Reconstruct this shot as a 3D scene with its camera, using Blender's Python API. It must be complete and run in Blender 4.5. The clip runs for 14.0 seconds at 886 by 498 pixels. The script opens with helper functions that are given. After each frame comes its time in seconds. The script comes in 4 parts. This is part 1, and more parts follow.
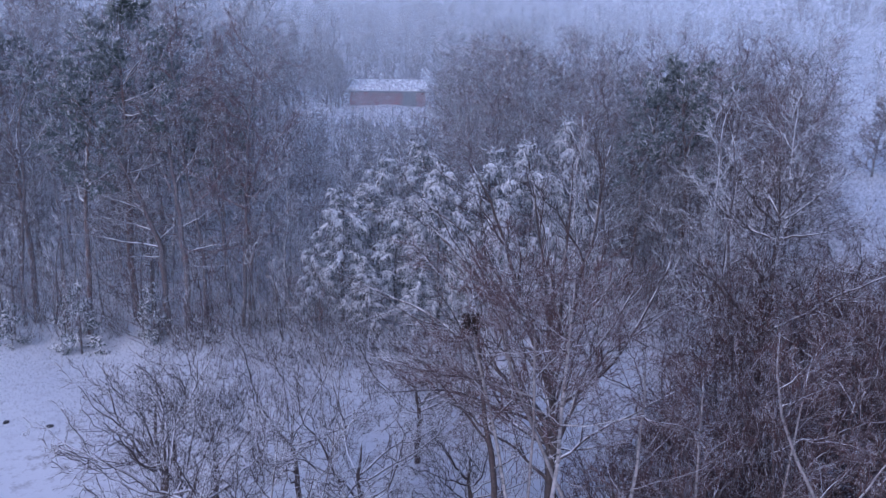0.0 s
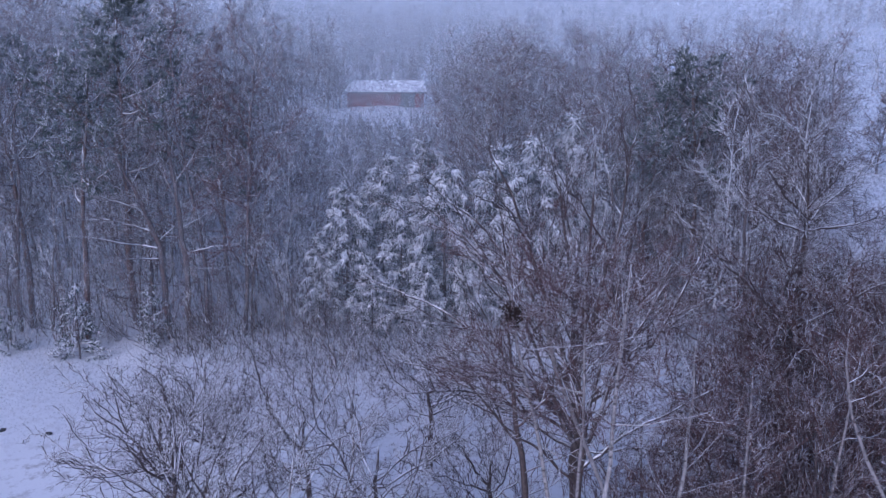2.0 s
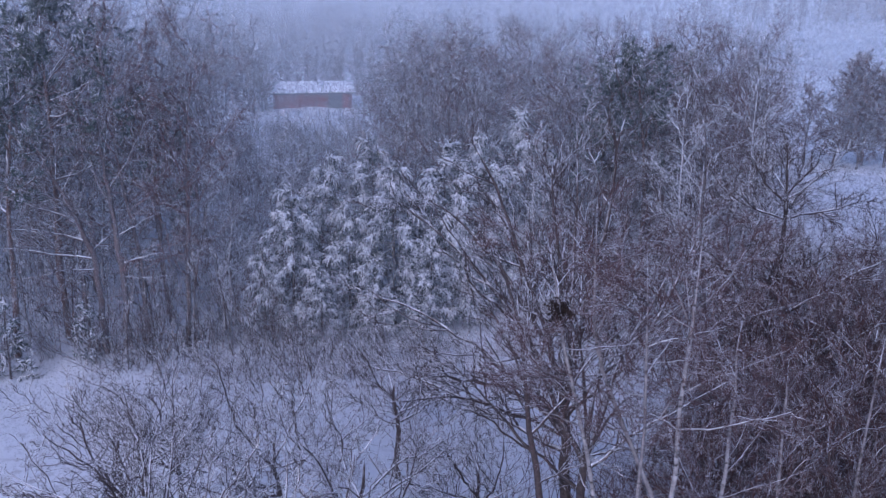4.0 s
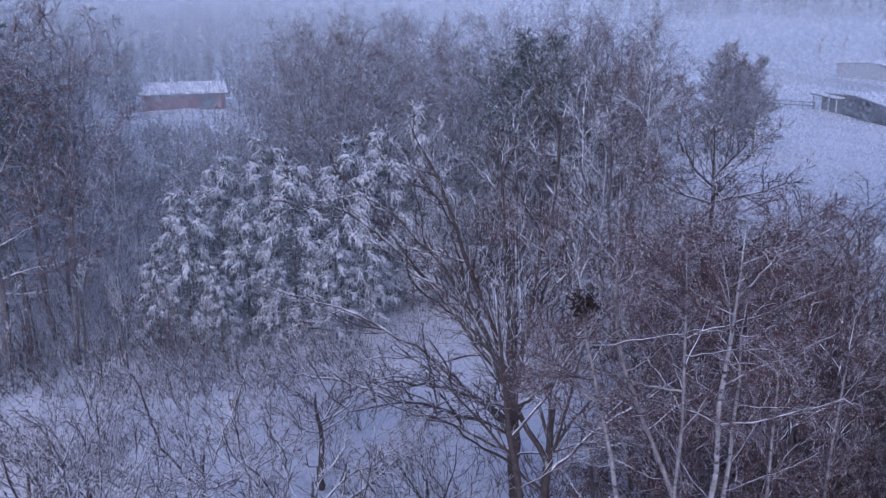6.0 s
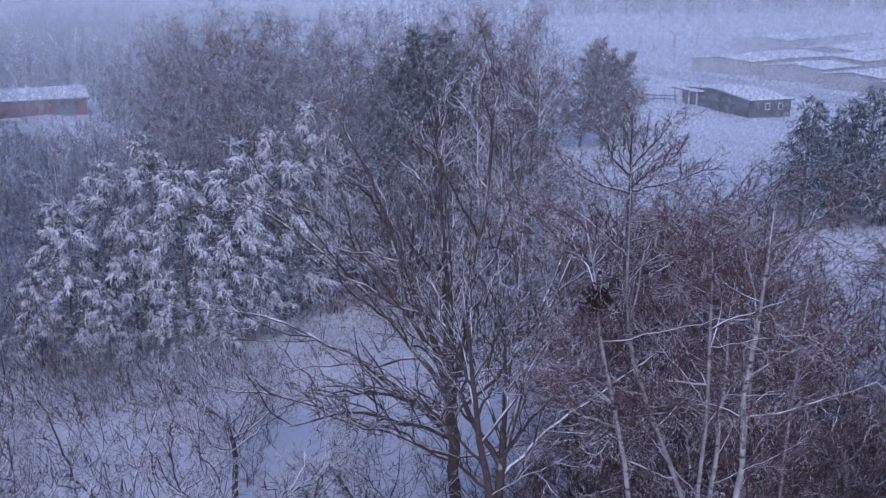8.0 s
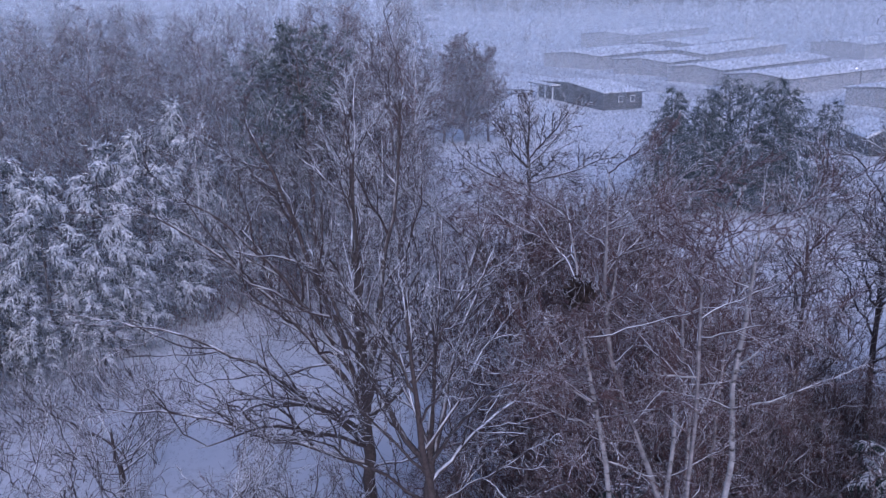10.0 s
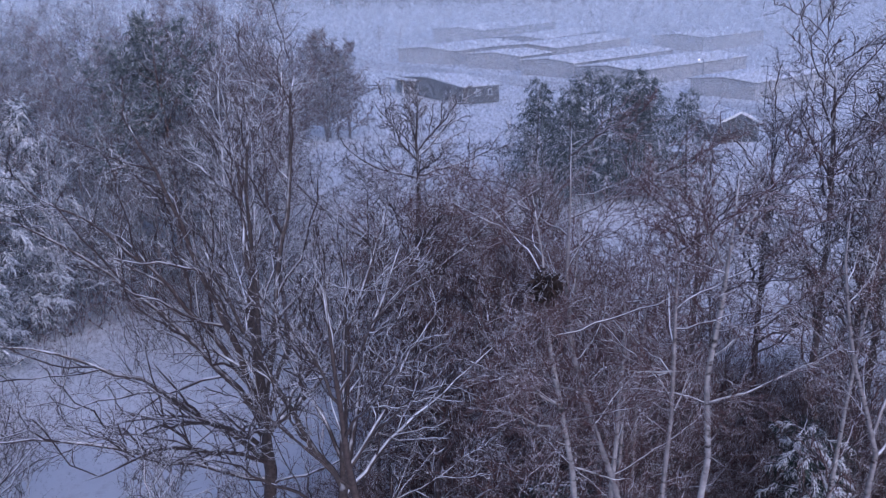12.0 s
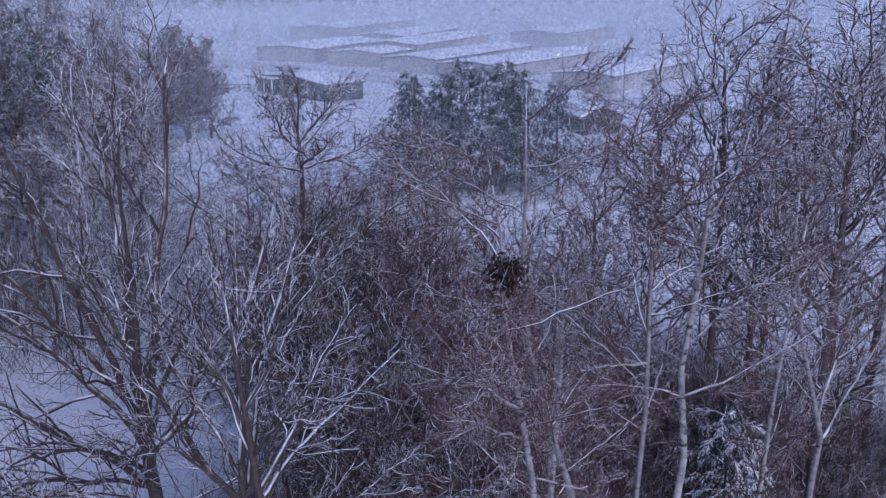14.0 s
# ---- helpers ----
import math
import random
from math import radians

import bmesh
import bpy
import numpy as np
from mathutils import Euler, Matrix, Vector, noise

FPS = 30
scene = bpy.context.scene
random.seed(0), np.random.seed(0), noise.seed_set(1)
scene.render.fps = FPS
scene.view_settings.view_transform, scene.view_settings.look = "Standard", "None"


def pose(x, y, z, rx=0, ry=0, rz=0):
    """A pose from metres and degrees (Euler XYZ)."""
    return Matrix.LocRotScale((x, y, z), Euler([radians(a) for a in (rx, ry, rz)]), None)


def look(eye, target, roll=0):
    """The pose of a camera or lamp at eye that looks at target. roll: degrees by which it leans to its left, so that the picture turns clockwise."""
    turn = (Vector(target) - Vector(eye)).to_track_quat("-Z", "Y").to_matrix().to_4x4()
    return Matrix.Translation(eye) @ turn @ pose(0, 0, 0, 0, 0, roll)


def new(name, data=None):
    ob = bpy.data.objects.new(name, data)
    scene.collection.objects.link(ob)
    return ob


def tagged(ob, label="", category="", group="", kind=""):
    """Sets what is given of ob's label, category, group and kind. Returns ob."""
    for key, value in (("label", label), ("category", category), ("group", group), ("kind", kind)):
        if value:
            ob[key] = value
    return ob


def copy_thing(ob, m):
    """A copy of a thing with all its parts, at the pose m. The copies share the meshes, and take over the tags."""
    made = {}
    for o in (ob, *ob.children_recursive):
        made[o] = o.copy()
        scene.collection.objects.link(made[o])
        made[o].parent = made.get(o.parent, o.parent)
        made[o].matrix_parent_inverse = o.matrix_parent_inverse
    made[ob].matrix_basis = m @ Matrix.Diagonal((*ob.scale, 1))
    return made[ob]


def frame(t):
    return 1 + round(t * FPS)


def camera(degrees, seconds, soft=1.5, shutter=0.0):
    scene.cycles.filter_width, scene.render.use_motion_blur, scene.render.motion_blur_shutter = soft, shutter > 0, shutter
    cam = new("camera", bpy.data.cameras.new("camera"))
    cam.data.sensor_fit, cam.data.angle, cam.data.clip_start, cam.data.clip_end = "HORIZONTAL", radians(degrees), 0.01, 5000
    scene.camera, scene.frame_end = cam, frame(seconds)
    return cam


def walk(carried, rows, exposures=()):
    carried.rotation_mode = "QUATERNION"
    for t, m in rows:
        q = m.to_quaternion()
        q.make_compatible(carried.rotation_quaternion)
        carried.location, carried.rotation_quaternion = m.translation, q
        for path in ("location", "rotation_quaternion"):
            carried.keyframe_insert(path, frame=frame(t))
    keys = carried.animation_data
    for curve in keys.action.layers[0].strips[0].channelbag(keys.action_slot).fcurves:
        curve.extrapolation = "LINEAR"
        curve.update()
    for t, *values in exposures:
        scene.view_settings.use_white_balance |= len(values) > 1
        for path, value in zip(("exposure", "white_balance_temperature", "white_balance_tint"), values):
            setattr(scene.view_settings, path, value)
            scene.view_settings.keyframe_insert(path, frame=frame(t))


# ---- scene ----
cam = camera(49.1, 14.0, 1.35)
PATH = [
    (0, (0.710, -0.085, 22.344), (0.651, 1.836, 21.792), 1.13),
    (0.5, (0.686, 0.155, 22.160), (0.622, 2.077, 21.611), 0.83),
    (1, (0.531, 0.457, 21.978), (0.465, 2.379, 21.431), 0.63),
    (1.5, (0.269, 0.805, 21.801), (0.208, 2.728, 21.256), 0.56),
    (2, (-0.076, 1.186, 21.629), (-0.124, 3.110, 21.086), 0.71),
    (2.5, (-0.483, 1.589, 21.463), (-0.512, 3.514, 20.921), 0.55),
    (3, (-0.933, 2.005, 21.305), (-0.927, 3.931, 20.765), 0.42),
    (3.75, (-1.658, 2.640, 21.084), (-1.573, 4.564, 20.546), 0.28),
    (4.5, (-2.403, 3.271, 20.882), (-2.224, 5.190, 20.346), 0.15),
    (5, (-2.892, 3.686, 20.758), (-2.645, 5.597, 20.224), 0.10),
    (5.5, (-3.367, 4.093, 20.643), (-3.050, 5.994, 20.108), 0.04),
    (6, (-3.820, 4.493, 20.537), (-3.437, 6.380, 19.999), -0.04),
    (6.5, (-4.247, 4.885, 20.438), (-3.798, 6.758, 19.900), -0.21),
    (7, (-4.643, 5.271, 20.347), (-4.128, 7.127, 19.808), -0.25),
    (7.5, (-5.006, 5.653, 20.262), (-4.427, 7.491, 19.724), -0.29),
    (8, (-5.333, 6.033, 20.182), (-4.686, 7.848, 19.645), -0.25),
    (8.5, (-5.622, 6.413, 20.105), (-4.907, 8.202, 19.569), -0.25),
    (9.25, (-5.987, 6.987, 19.994), (-5.171, 8.732, 19.455), -0.28),
    (10, (-6.265, 7.573, 19.881), (-5.350, 9.267, 19.340), -0.29),
    (10.5, (-6.402, 7.973, 19.802), (-5.423, 9.630, 19.259), -0.29),
    (11, (-6.501, 8.382, 19.717), (-5.462, 10.001, 19.170), -0.33),
    (11.5, (-6.561, 8.799, 19.623), (-5.462, 10.378, 19.076), -0.32),
    (12, (-6.581, 9.224, 19.518), (-5.420, 10.758, 18.970), -0.25),
    (12.5, (-6.560, 9.655, 19.399), (-5.340, 11.142, 18.849), -0.17),
    (13, (-6.495, 10.089, 19.263), (-5.222, 11.530, 18.713), -0.19),
    (13.5, (-6.384, 10.521, 19.106), (-5.061, 11.917, 18.557), -0.14),
    (14, (-6.221, 10.945, 18.925), (-4.851, 12.295, 18.375), -0.16),
]
walk(cam, [(t, look(eye, target, roll)) for t, eye, target, roll in PATH],
     [(0, 0.04, 4940, 28), (6, 0.01, 5000, 28), (14, -0.03, 5080, 28)])

# ---- world, sun, exposure ----
SUN_EL, SUN_AZ = 30.0, 200.0
world = bpy.data.worlds.new("world")
scene.world = world
world.use_nodes = True
wn = world.node_tree.nodes
sky = wn.new("ShaderNodeTexSky")
sky.sky_type, sky.sun_disc = "NISHITA", False
sky.sun_elevation, sky.sun_rotation = radians(SUN_EL), radians(SUN_AZ)
sky.air_density, sky.dust_density, sky.ozone_density = 1.0, 3.0, 1.0
wn["Background"].inputs["Strength"].default_value = 0.12
world.node_tree.links.new(sky.outputs["Color"], wn["Background"].inputs["Color"])

scene.cycles.transparent_max_bounces = 64

sun = new("sun", bpy.data.lights.new("sun", "SUN"))
sun.data.energy, sun.data.angle, sun.data.color = 0.6, radians(75), (0.86, 0.9, 1.0)
sun.matrix_world = pose(0, 0, 60, 90 - SUN_EL, 0, 180 - SUN_AZ)


# ---- materials ----
def nodes_of(name):
    mat = bpy.data.materials.new(name)
    mat.use_nodes = True
    nt = mat.node_tree
    return mat, nt, nt.nodes["Principled BSDF"]


def noise_node(nt, scale, detail=3.0, rough=0.55, vec=None):
    n = nt.nodes.new("ShaderNodeTexNoise")
    n.inputs["Scale"].default_value, n.inputs["Detail"].default_value = scale, detail
    n.inputs["Roughness"].default_value = rough
    if vec is None:
        geo = nt.nodes.new("ShaderNodeNewGeometry")
        vec = geo.outputs["Position"]
    nt.links.new(vec, n.inputs["Vector"])
    return n.outputs["Fac"]


def ramp(nt, fac, stops):
    r = nt.nodes.new("ShaderNodeValToRGB")
    el = r.color_ramp.elements
    while len(el) < len(stops):
        el.new(0.5)
    for e, (p, c) in zip(el, stops):
        e.position, e.color = p, (*c, 1) if len(c) == 3 else c
    nt.links.new(fac, r.inputs["Fac"])
    return r.outputs["Color"]


def mixed(nt, fac, a, b):
    m = nt.nodes.new("ShaderNodeMix")
    m.data_type = "RGBA"
    for sock, v in ((m.inputs[0], fac), (m.inputs[6], a), (m.inputs[7], b)):
        if isinstance(v, (int, float)):
            sock.default_value = v
        elif isinstance(v, tuple):
            sock.default_value = (*v, 1)
        else:
            nt.links.new(v, sock)
    return m.outputs[2]


def maths(nt, op, a, b=0.0, clamp=False):
    m = nt.nodes.new("ShaderNodeMath")
    m.operation, m.use_clamp = op, clamp
    for sock, v in ((m.inputs[0], a), (m.inputs[1], b)):
        if isinstance(v, (int, float)):
            sock.default_value = v
        else:
            nt.links.new(v, sock)
    return m.outputs[0]


def bumped(nt, bsdf, height, strength, distance):
    b = nt.nodes.new("ShaderNodeBump")
    b.inputs["Strength"].default_value, b.inputs["Distance"].default_value = strength, distance
    nt.links.new(height, b.inputs["Height"])
    nt.links.new(b.outputs["Normal"], bsdf.inputs["Normal"])


SNOW = (0.87, 0.88, 0.91)


def lying_snow(nt, low, high, patch, wind=(-0.35, -0.25, 0.9)):
    """How much of a surface carries snow: what faces up and to the windward side, in patches."""
    geo = nt.nodes.new("ShaderNodeNewGeometry")
    d = nt.nodes.new("ShaderNodeVectorMath")
    d.operation = "DOT_PRODUCT"
    nt.links.new(geo.outputs["Normal"], d.inputs[0])
    d.inputs[1].default_value = wind
    n = noise_node(nt, patch, 2.0)
    v = maths(nt, "ADD", d.outputs["Value"], maths(nt, "MULTIPLY", maths(nt, "SUBTRACT", n, 0.5), 1.1))
    m = nt.nodes.new("ShaderNodeMapRange")
    m.inputs["From Min"].default_value, m.inputs["From Max"].default_value = low, high
    nt.links.new(v, m.inputs["Value"])
    return m.outputs["Result"]


def bark(name, dark, light, low, high, patch=2.5, grain=14.0, marks=None):
    mat, nt, b = nodes_of(name)
    g = noise_node(nt, grain, 4.0)
    col = ramp(nt, g, [(0.3, dark), (0.7, light)])
    if marks:
        geo = nt.nodes.new("ShaderNodeNewGeometry")
        mp = nt.nodes.new("ShaderNodeMapping")
        mp.inputs["Scale"].default_value = (1.0, 1.0, 2.2)
        nt.links.new(geo.outputs["Position"], mp.inputs["Vector"])
        k = noise_node(nt, 6.0, 4.0, vec=mp.outputs["Vector"])
        col = mixed(nt, ramp(nt, k, [(0.57, (0, 0, 0)), (0.65, (1, 1, 1))]), col, marks)
    oi = nt.nodes.new("ShaderNodeObjectInfo")
    col = mixed(nt, maths(nt, "MULTIPLY", oi.outputs["Random"], 0.35), col, (0.055, 0.03, 0.028))
    nt.links.new(mixed(nt, lying_snow(nt, low, high, patch), col, SNOW), b.inputs["Base Color"])
    b.inputs["Roughness"].default_value = 0.85
    bumped(nt, b, g, 0.4, 0.01)
    return mat


M_BARK = bark("bark_grey_brown", (0.035, 0.027, 0.026), (0.105, 0.085, 0.08), 0.56, 0.95)
M_WOODBARK = bark("wood_bark", (0.06, 0.048, 0.048), (0.15, 0.125, 0.125), 0.64, 1.05)
M_TWIG = bark("twig_brown", (0.05, 0.036, 0.036), (0.105, 0.08, 0.078), 0.56, 1.02, 1.2)
M_LIMB = bark("limb_bark", (0.05, 0.04, 0.04), (0.12, 0.098, 0.098), 0.68, 1.05, 2.0)
M_NEARTWIG = bark("twig_dark_brown", (0.036, 0.027, 0.027), (0.08, 0.06, 0.058), 0.54, 0.98, 1.6)
M_PALELIMB = bark("snow_lined_bark", (0.05, 0.042, 0.042), (0.13, 0.11, 0.11), 0.35, 0.8, 1.5)
M_ORCHARD = bark("orchard_bark", (0.045, 0.036, 0.037), (0.1, 0.08, 0.08), 0.42, 0.86, 1.6)
M_RED = bark("twig_red_brown", (0.07, 0.035, 0.034), (0.138, 0.073, 0.069), 0.70, 1.12, 1.6)
M_BIRCH = bark("birch_bark", (0.17, 0.16, 0.16), (0.42, 0.40, 0.40), 0.62, 1.1, 2.0, 8.0, (0.035, 0.03, 0.03))
M_PINEBARK = bark("pine_bark", (0.05, 0.032, 0.028), (0.13, 0.08, 0.065), 0.45, 0.9)
M_FROST = bark("frosted_bark", (0.07, 0.06, 0.062), (0.17, 0.155, 0.16), 0.05, 0.7, 0.8)


def needles(name, dark, light, low, high, patch=1.4):
    mat, nt, b = nodes_of(name)
    g = noise_node(nt, 3.0, 3.0)
    col = ramp(nt, g, [(0.3, dark), (0.7, light)])
    nt.links.new(mixed(nt, lying_snow(nt, low, high, patch, (-0.2, -0.15, 1.0)), col, SNOW), b.inputs["Base Color"])
    b.inputs["Roughness"].default_value = 0.8
    return mat


M_SPRUCE = needles("spruce_needles", (0.013, 0.027, 0.024), (0.032, 0.054, 0.043), 0.95, 1.3)
M_PINE = needles("pine_needles", (0.026, 0.04, 0.036), (0.055, 0.075, 0.062), 0.75, 1.1)
M_LADEN = needles("laden_needles", (0.045, 0.06, 0.06), (0.09, 0.105, 0.10), 0.1, 0.6)


def snow_material(name, tint=SNOW, relief=0.5):
    mat, nt, b = nodes_of(name)
    n1, n2 = noise_node(nt, 0.25, 4.0), noise_node(nt, 6.0, 4.0)
    col = ramp(nt, n1, [(0.3, tuple(0.93 * c for c in tint)), (0.7, tint)])
    nt.links.new(col, b.inputs["Base Color"])
    b.inputs["Roughness"].default_value = 0.7
    b.inputs["Specular IOR Level"].default_value = 0.25
    bumped(nt, b, n2, relief, 0.04)
    return mat


M_SNOW = snow_material("snow")


def ground_material():
    """Snow cover with dry grass showing through in random patches, and a round dark brown patch under the thicket."""
    mat, nt, b = nodes_of("snow_ground")
    n1, n2, n3 = noise_node(nt, 0.09, 5.0), noise_node(nt, 1.6, 5.0, 0.65), noise_node(nt, 9.0, 4.0)
    thin = maths(nt, "MULTIPLY", ramp(nt, n1, [(0.45, (0, 0, 0)), (0.62, (1, 1, 1))]), ramp(nt, n2, [(0.5, (0, 0, 0)), (0.68, (1, 1, 1))]))
    col = ramp(nt, n1, [(0.3, (0.72, 0.735, 0.765)), (0.7, (0.79, 0.80, 0.83))])
    col = mixed(nt, maths(nt, "MULTIPLY", thin, 0.55), col, (0.16, 0.13, 0.11))
    # round mottled dark brown patch centred on the thicket, ragged at its edge
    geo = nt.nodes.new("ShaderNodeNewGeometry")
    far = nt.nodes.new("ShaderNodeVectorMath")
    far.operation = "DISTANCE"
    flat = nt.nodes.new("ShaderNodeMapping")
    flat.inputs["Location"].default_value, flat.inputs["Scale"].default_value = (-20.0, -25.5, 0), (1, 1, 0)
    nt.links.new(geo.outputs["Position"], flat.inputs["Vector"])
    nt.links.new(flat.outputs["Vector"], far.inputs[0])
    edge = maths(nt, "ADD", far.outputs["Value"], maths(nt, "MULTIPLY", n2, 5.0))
    thicket_patch = ramp(nt, maths(nt, "DIVIDE", edge, 34.0), [(0.34, (1, 1, 1)), (0.46, (0, 0, 0))])
    brown_mottle = ramp(nt, n3, [(0.35, (0.05, 0.032, 0.026)), (0.5, (0.13, 0.10, 0.085)), (0.72, (0.5, 0.5, 0.52))])
    col = mixed(nt, maths(nt, "MULTIPLY", thicket_patch, 0.85), col, brown_mottle)
    nt.links.new(col, b.inputs["Base Color"])
    b.inputs["Roughness"].default_value = 0.75
    b.inputs["Specular IOR Level"].default_value = 0.2
    bumped(nt, b, maths(nt, "ADD", n2, maths(nt, "MULTIPLY", n3, 0.3)), 0.4, 0.08)
    return mat


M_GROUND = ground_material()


def painted(name, c1, c2, scale=2.0, rough=0.7, stretch=(1, 1, 0.2)):
    mat, nt, b = nodes_of(name)
    geo = nt.nodes.new("ShaderNodeNewGeometry")
    mp = nt.nodes.new("ShaderNodeMapping")
    mp.inputs["Scale"].default_value = stretch
    nt.links.new(geo.outputs["Position"], mp.inputs["Vector"])
    g = noise_node(nt, scale, 5.0, vec=mp.outputs["Vector"])
    nt.links.new(ramp(nt, g, [(0.3, c1), (0.7, c2)]), b.inputs["Base Color"])
    b.inputs["Roughness"].default_value = rough
    return mat


M_REDWALL = painted("red_boards", (0.12, 0.022, 0.024), (0.18, 0.035, 0.035))
M_GREYWALL = painted("grey_boards", (0.03, 0.03, 0.033), (0.06, 0.058, 0.058))
M_PALEWALL = painted("pale_cladding", (0.33, 0.33, 0.34), (0.41, 0.41, 0.42))
M_DARKTRIM = painted("dark_trim", (0.05, 0.05, 0.052), (0.08, 0.08, 0.08))
M_WHITETRIM = painted("white_trim", (0.62, 0.62, 0.62), (0.72, 0.72, 0.72))
M_GLASS, _nt, _b = nodes_of("window_glass")
_b.inputs["Base Color"].default_value, _b.inputs["Roughness"].default_value = (0.03, 0.035, 0.045, 1), 0.08


# ---- mesh helpers ----
def mesh_of(name, verts, faces, mat, smooth=False):
    me = bpy.data.meshes.new(name)
    verts, faces = np.asarray(verts, np.float32), np.asarray(faces, np.int32)
    me.vertices.add(len(verts))
    me.vertices.foreach_set("co", verts.ravel())
    k = faces.shape[1]
    me.loops.add(faces.size)
    me.loops.foreach_set("vertex_index", faces.ravel())
    me.polygons.add(len(faces))
    me.polygons.foreach_set("loop_start", np.arange(0, faces.size, k, dtype=np.int32))
    me.update(calc_edges=True)
    if smooth:
        me.polygons.foreach_set("use_smooth", np.ones(len(faces), bool))
    me.materials.append(mat)
    return me


def joined(pieces):
    """One vertex and one triangle array out of several."""
    vs, fs, n = [], [], 0
    for v, f in pieces:
        vs.append(v)
        fs.append(f + n)
        n += len(v)
    return np.concatenate(vs), np.concatenate(fs)


def child(name, me, parent, label=""):
    ob = new(name, me)
    ob.parent = parent
    return tagged(ob, label)


def part(name, bm, material, parent, label=""):
    me = bpy.data.meshes.new(name)
    bm.to_mesh(me)
    bm.free()
    me.materials.append(material)
    return child(name, me, parent, label)


def unit(v):
    return v / np.maximum(np.linalg.norm(v, axis=-1, keepdims=True), 1e-9)


def tubes(paths, radii, k, point=True):
    """Tapered tubes along paths (B, n, 3) with radii (B, n) and k sides, as triangles; pointed at the end."""
    B, n, _ = paths.shape
    tan = np.gradient(paths, axis=1) if n > 2 else np.repeat(paths[:, 1:] - paths[:, :1], 2, 1)
    tan = unit(tan)
    ref = np.where(np.abs(tan[..., 2:3]) > 0.92, np.array([1.0, 0, 0]), np.array([0, 0, 1.0]))
    s = unit(np.cross(tan, ref))
    u = np.cross(s, tan)
    a = np.arange(k) * 2 * math.pi / k
    ring = s[:, :, None] * np.cos(a)[:, None] + u[:, :, None] * np.sin(a)[:, None]
    v = paths[:, :, None] + ring * radii[:, :, None, None]
    m = n - 1 if point else n
    body = v[:, :m].reshape(B, m * k, 3)
    i, j = np.meshgrid(np.arange(m - 1), np.arange(k), indexing="ij")
    p, q = i * k + j, i * k + (j + 1) % k
    quads = np.stack([p, q, q + k, p, q + k, p + k], -1).reshape(-1, 3)
    if point:
        body = np.concatenate([body, paths[:, -1:]], 1)
        j = np.arange(k)
        cap = np.stack([(m - 1) * k + j, (m - 1) * k + (j + 1) % k, np.full(k, m * k)], -1)
        quads = np.concatenate([quads, cap])
    per = body.shape[1]
    faces = (quads[None] + (np.arange(B) * per)[:, None, None]).reshape(-1, 3)
    return body.reshape(-1, 3), faces


def shoots(rng, paths, radii, per, span, length, angle, up, wob, nseg, thick, droop=0.0):
    """Side shoots on parent paths: positions over span, lengths, angle from the parent and turn towards the sky."""
    B, n, _ = paths.shape
    f = span[0] + (span[1] - span[0]) * (np.arange(per)[None] + rng.random((B, per))) / per
    x = f * (n - 1)
    i = np.minimum(x.astype(int), n - 2)
    w = (x - i)[..., None]
    b = np.arange(B)[:, None]
    start = paths[b, i] * (1 - w) + paths[b, i + 1] * w
    tan = unit(paths[b, i + 1] - paths[b, i])
    rad = radii[b, i] * (1 - w[..., 0]) + radii[b, i + 1] * w[..., 0]
    side = unit(np.cross(tan, rng.normal(size=(B, per, 3))))
    ang = np.radians((angle(f) if callable(angle) else angle) + rng.normal(size=(B, per)) * 9)[..., None]
    d = tan * np.cos(ang) + side * np.sin(ang)
    plen = np.linalg.norm(np.diff(paths, axis=1), axis=2).sum(1)[:, None]
    ln = length(f, plen) * rng.uniform(0.65, 1.25, (B, per))
    d, start, ln, rad = d.reshape(-1, 3), start.reshape(-1, 3), ln.ravel(), rad.ravel()
    pts = [start]
    even = min(1.0, 6.0 / nseg)
    bend = rng.normal(size=d.shape) * wob * 0.5 * even
    for s in range(nseg):
        d = unit(d + bend + rng.normal(size=d.shape) * wob * 0.4 + np.array([0, 0, up * even - droop * (s + 1) / nseg]))
        pts.append(pts[-1] + unit(d + rng.normal(size=d.shape) * wob * 1.3) * (ln / nseg)[:, None])
    r0 = np.minimum(rad * 0.62, thick[0])
    r = r0[:, None] * np.linspace(1, thick[1], nseg + 1)[None]
    return np.stack(pts, 1), np.maximum(r, thick[2])


def stem(rng, h, r, n, wob, lean=(0, 0), tip=0.15):
    d = np.array([lean[0], lean[1], 1.0])
    pts = [np.zeros(3)]
    for s in range(n):
        d = unit(d + np.array([*rng.normal(size=2) * wob, 0.12]))
        pts.append(pts[-1] + d * h / n)
    t = np.linspace(0, 1, n + 1)
    return np.stack(pts)[None], (r * ((1 - t) ** 0.8 * (1 - tip) + tip))[None]


# ---- ground ----
def ground_z(x, y):
    x, y = np.asarray(x, float), np.asarray(y, float)
    z = 0.22 * np.sin(x * 0.21 + 1.3) * np.cos(y * 0.17) + 0.12 * np.sin(x * 0.55 + y * 0.43) + 0.07 * np.sin(1.31 * x - 0.9 * y)
    z = z * np.clip(1.6 - np.hypot(x, y - 40) / 120, 0, 1)
    z = z + 2.2 * np.exp(-(((x - 52) / 26) ** 2 + ((y - 68) / 22) ** 2))
    z = z + 4.2 * np.exp(-(((x + 13) / 34) ** 2 + ((y - 142) / 27) ** 2))
    far = np.hypot(x, y)
    return z + 55 * np.clip((far - 420) / 1500, 0, 1) ** 1.2


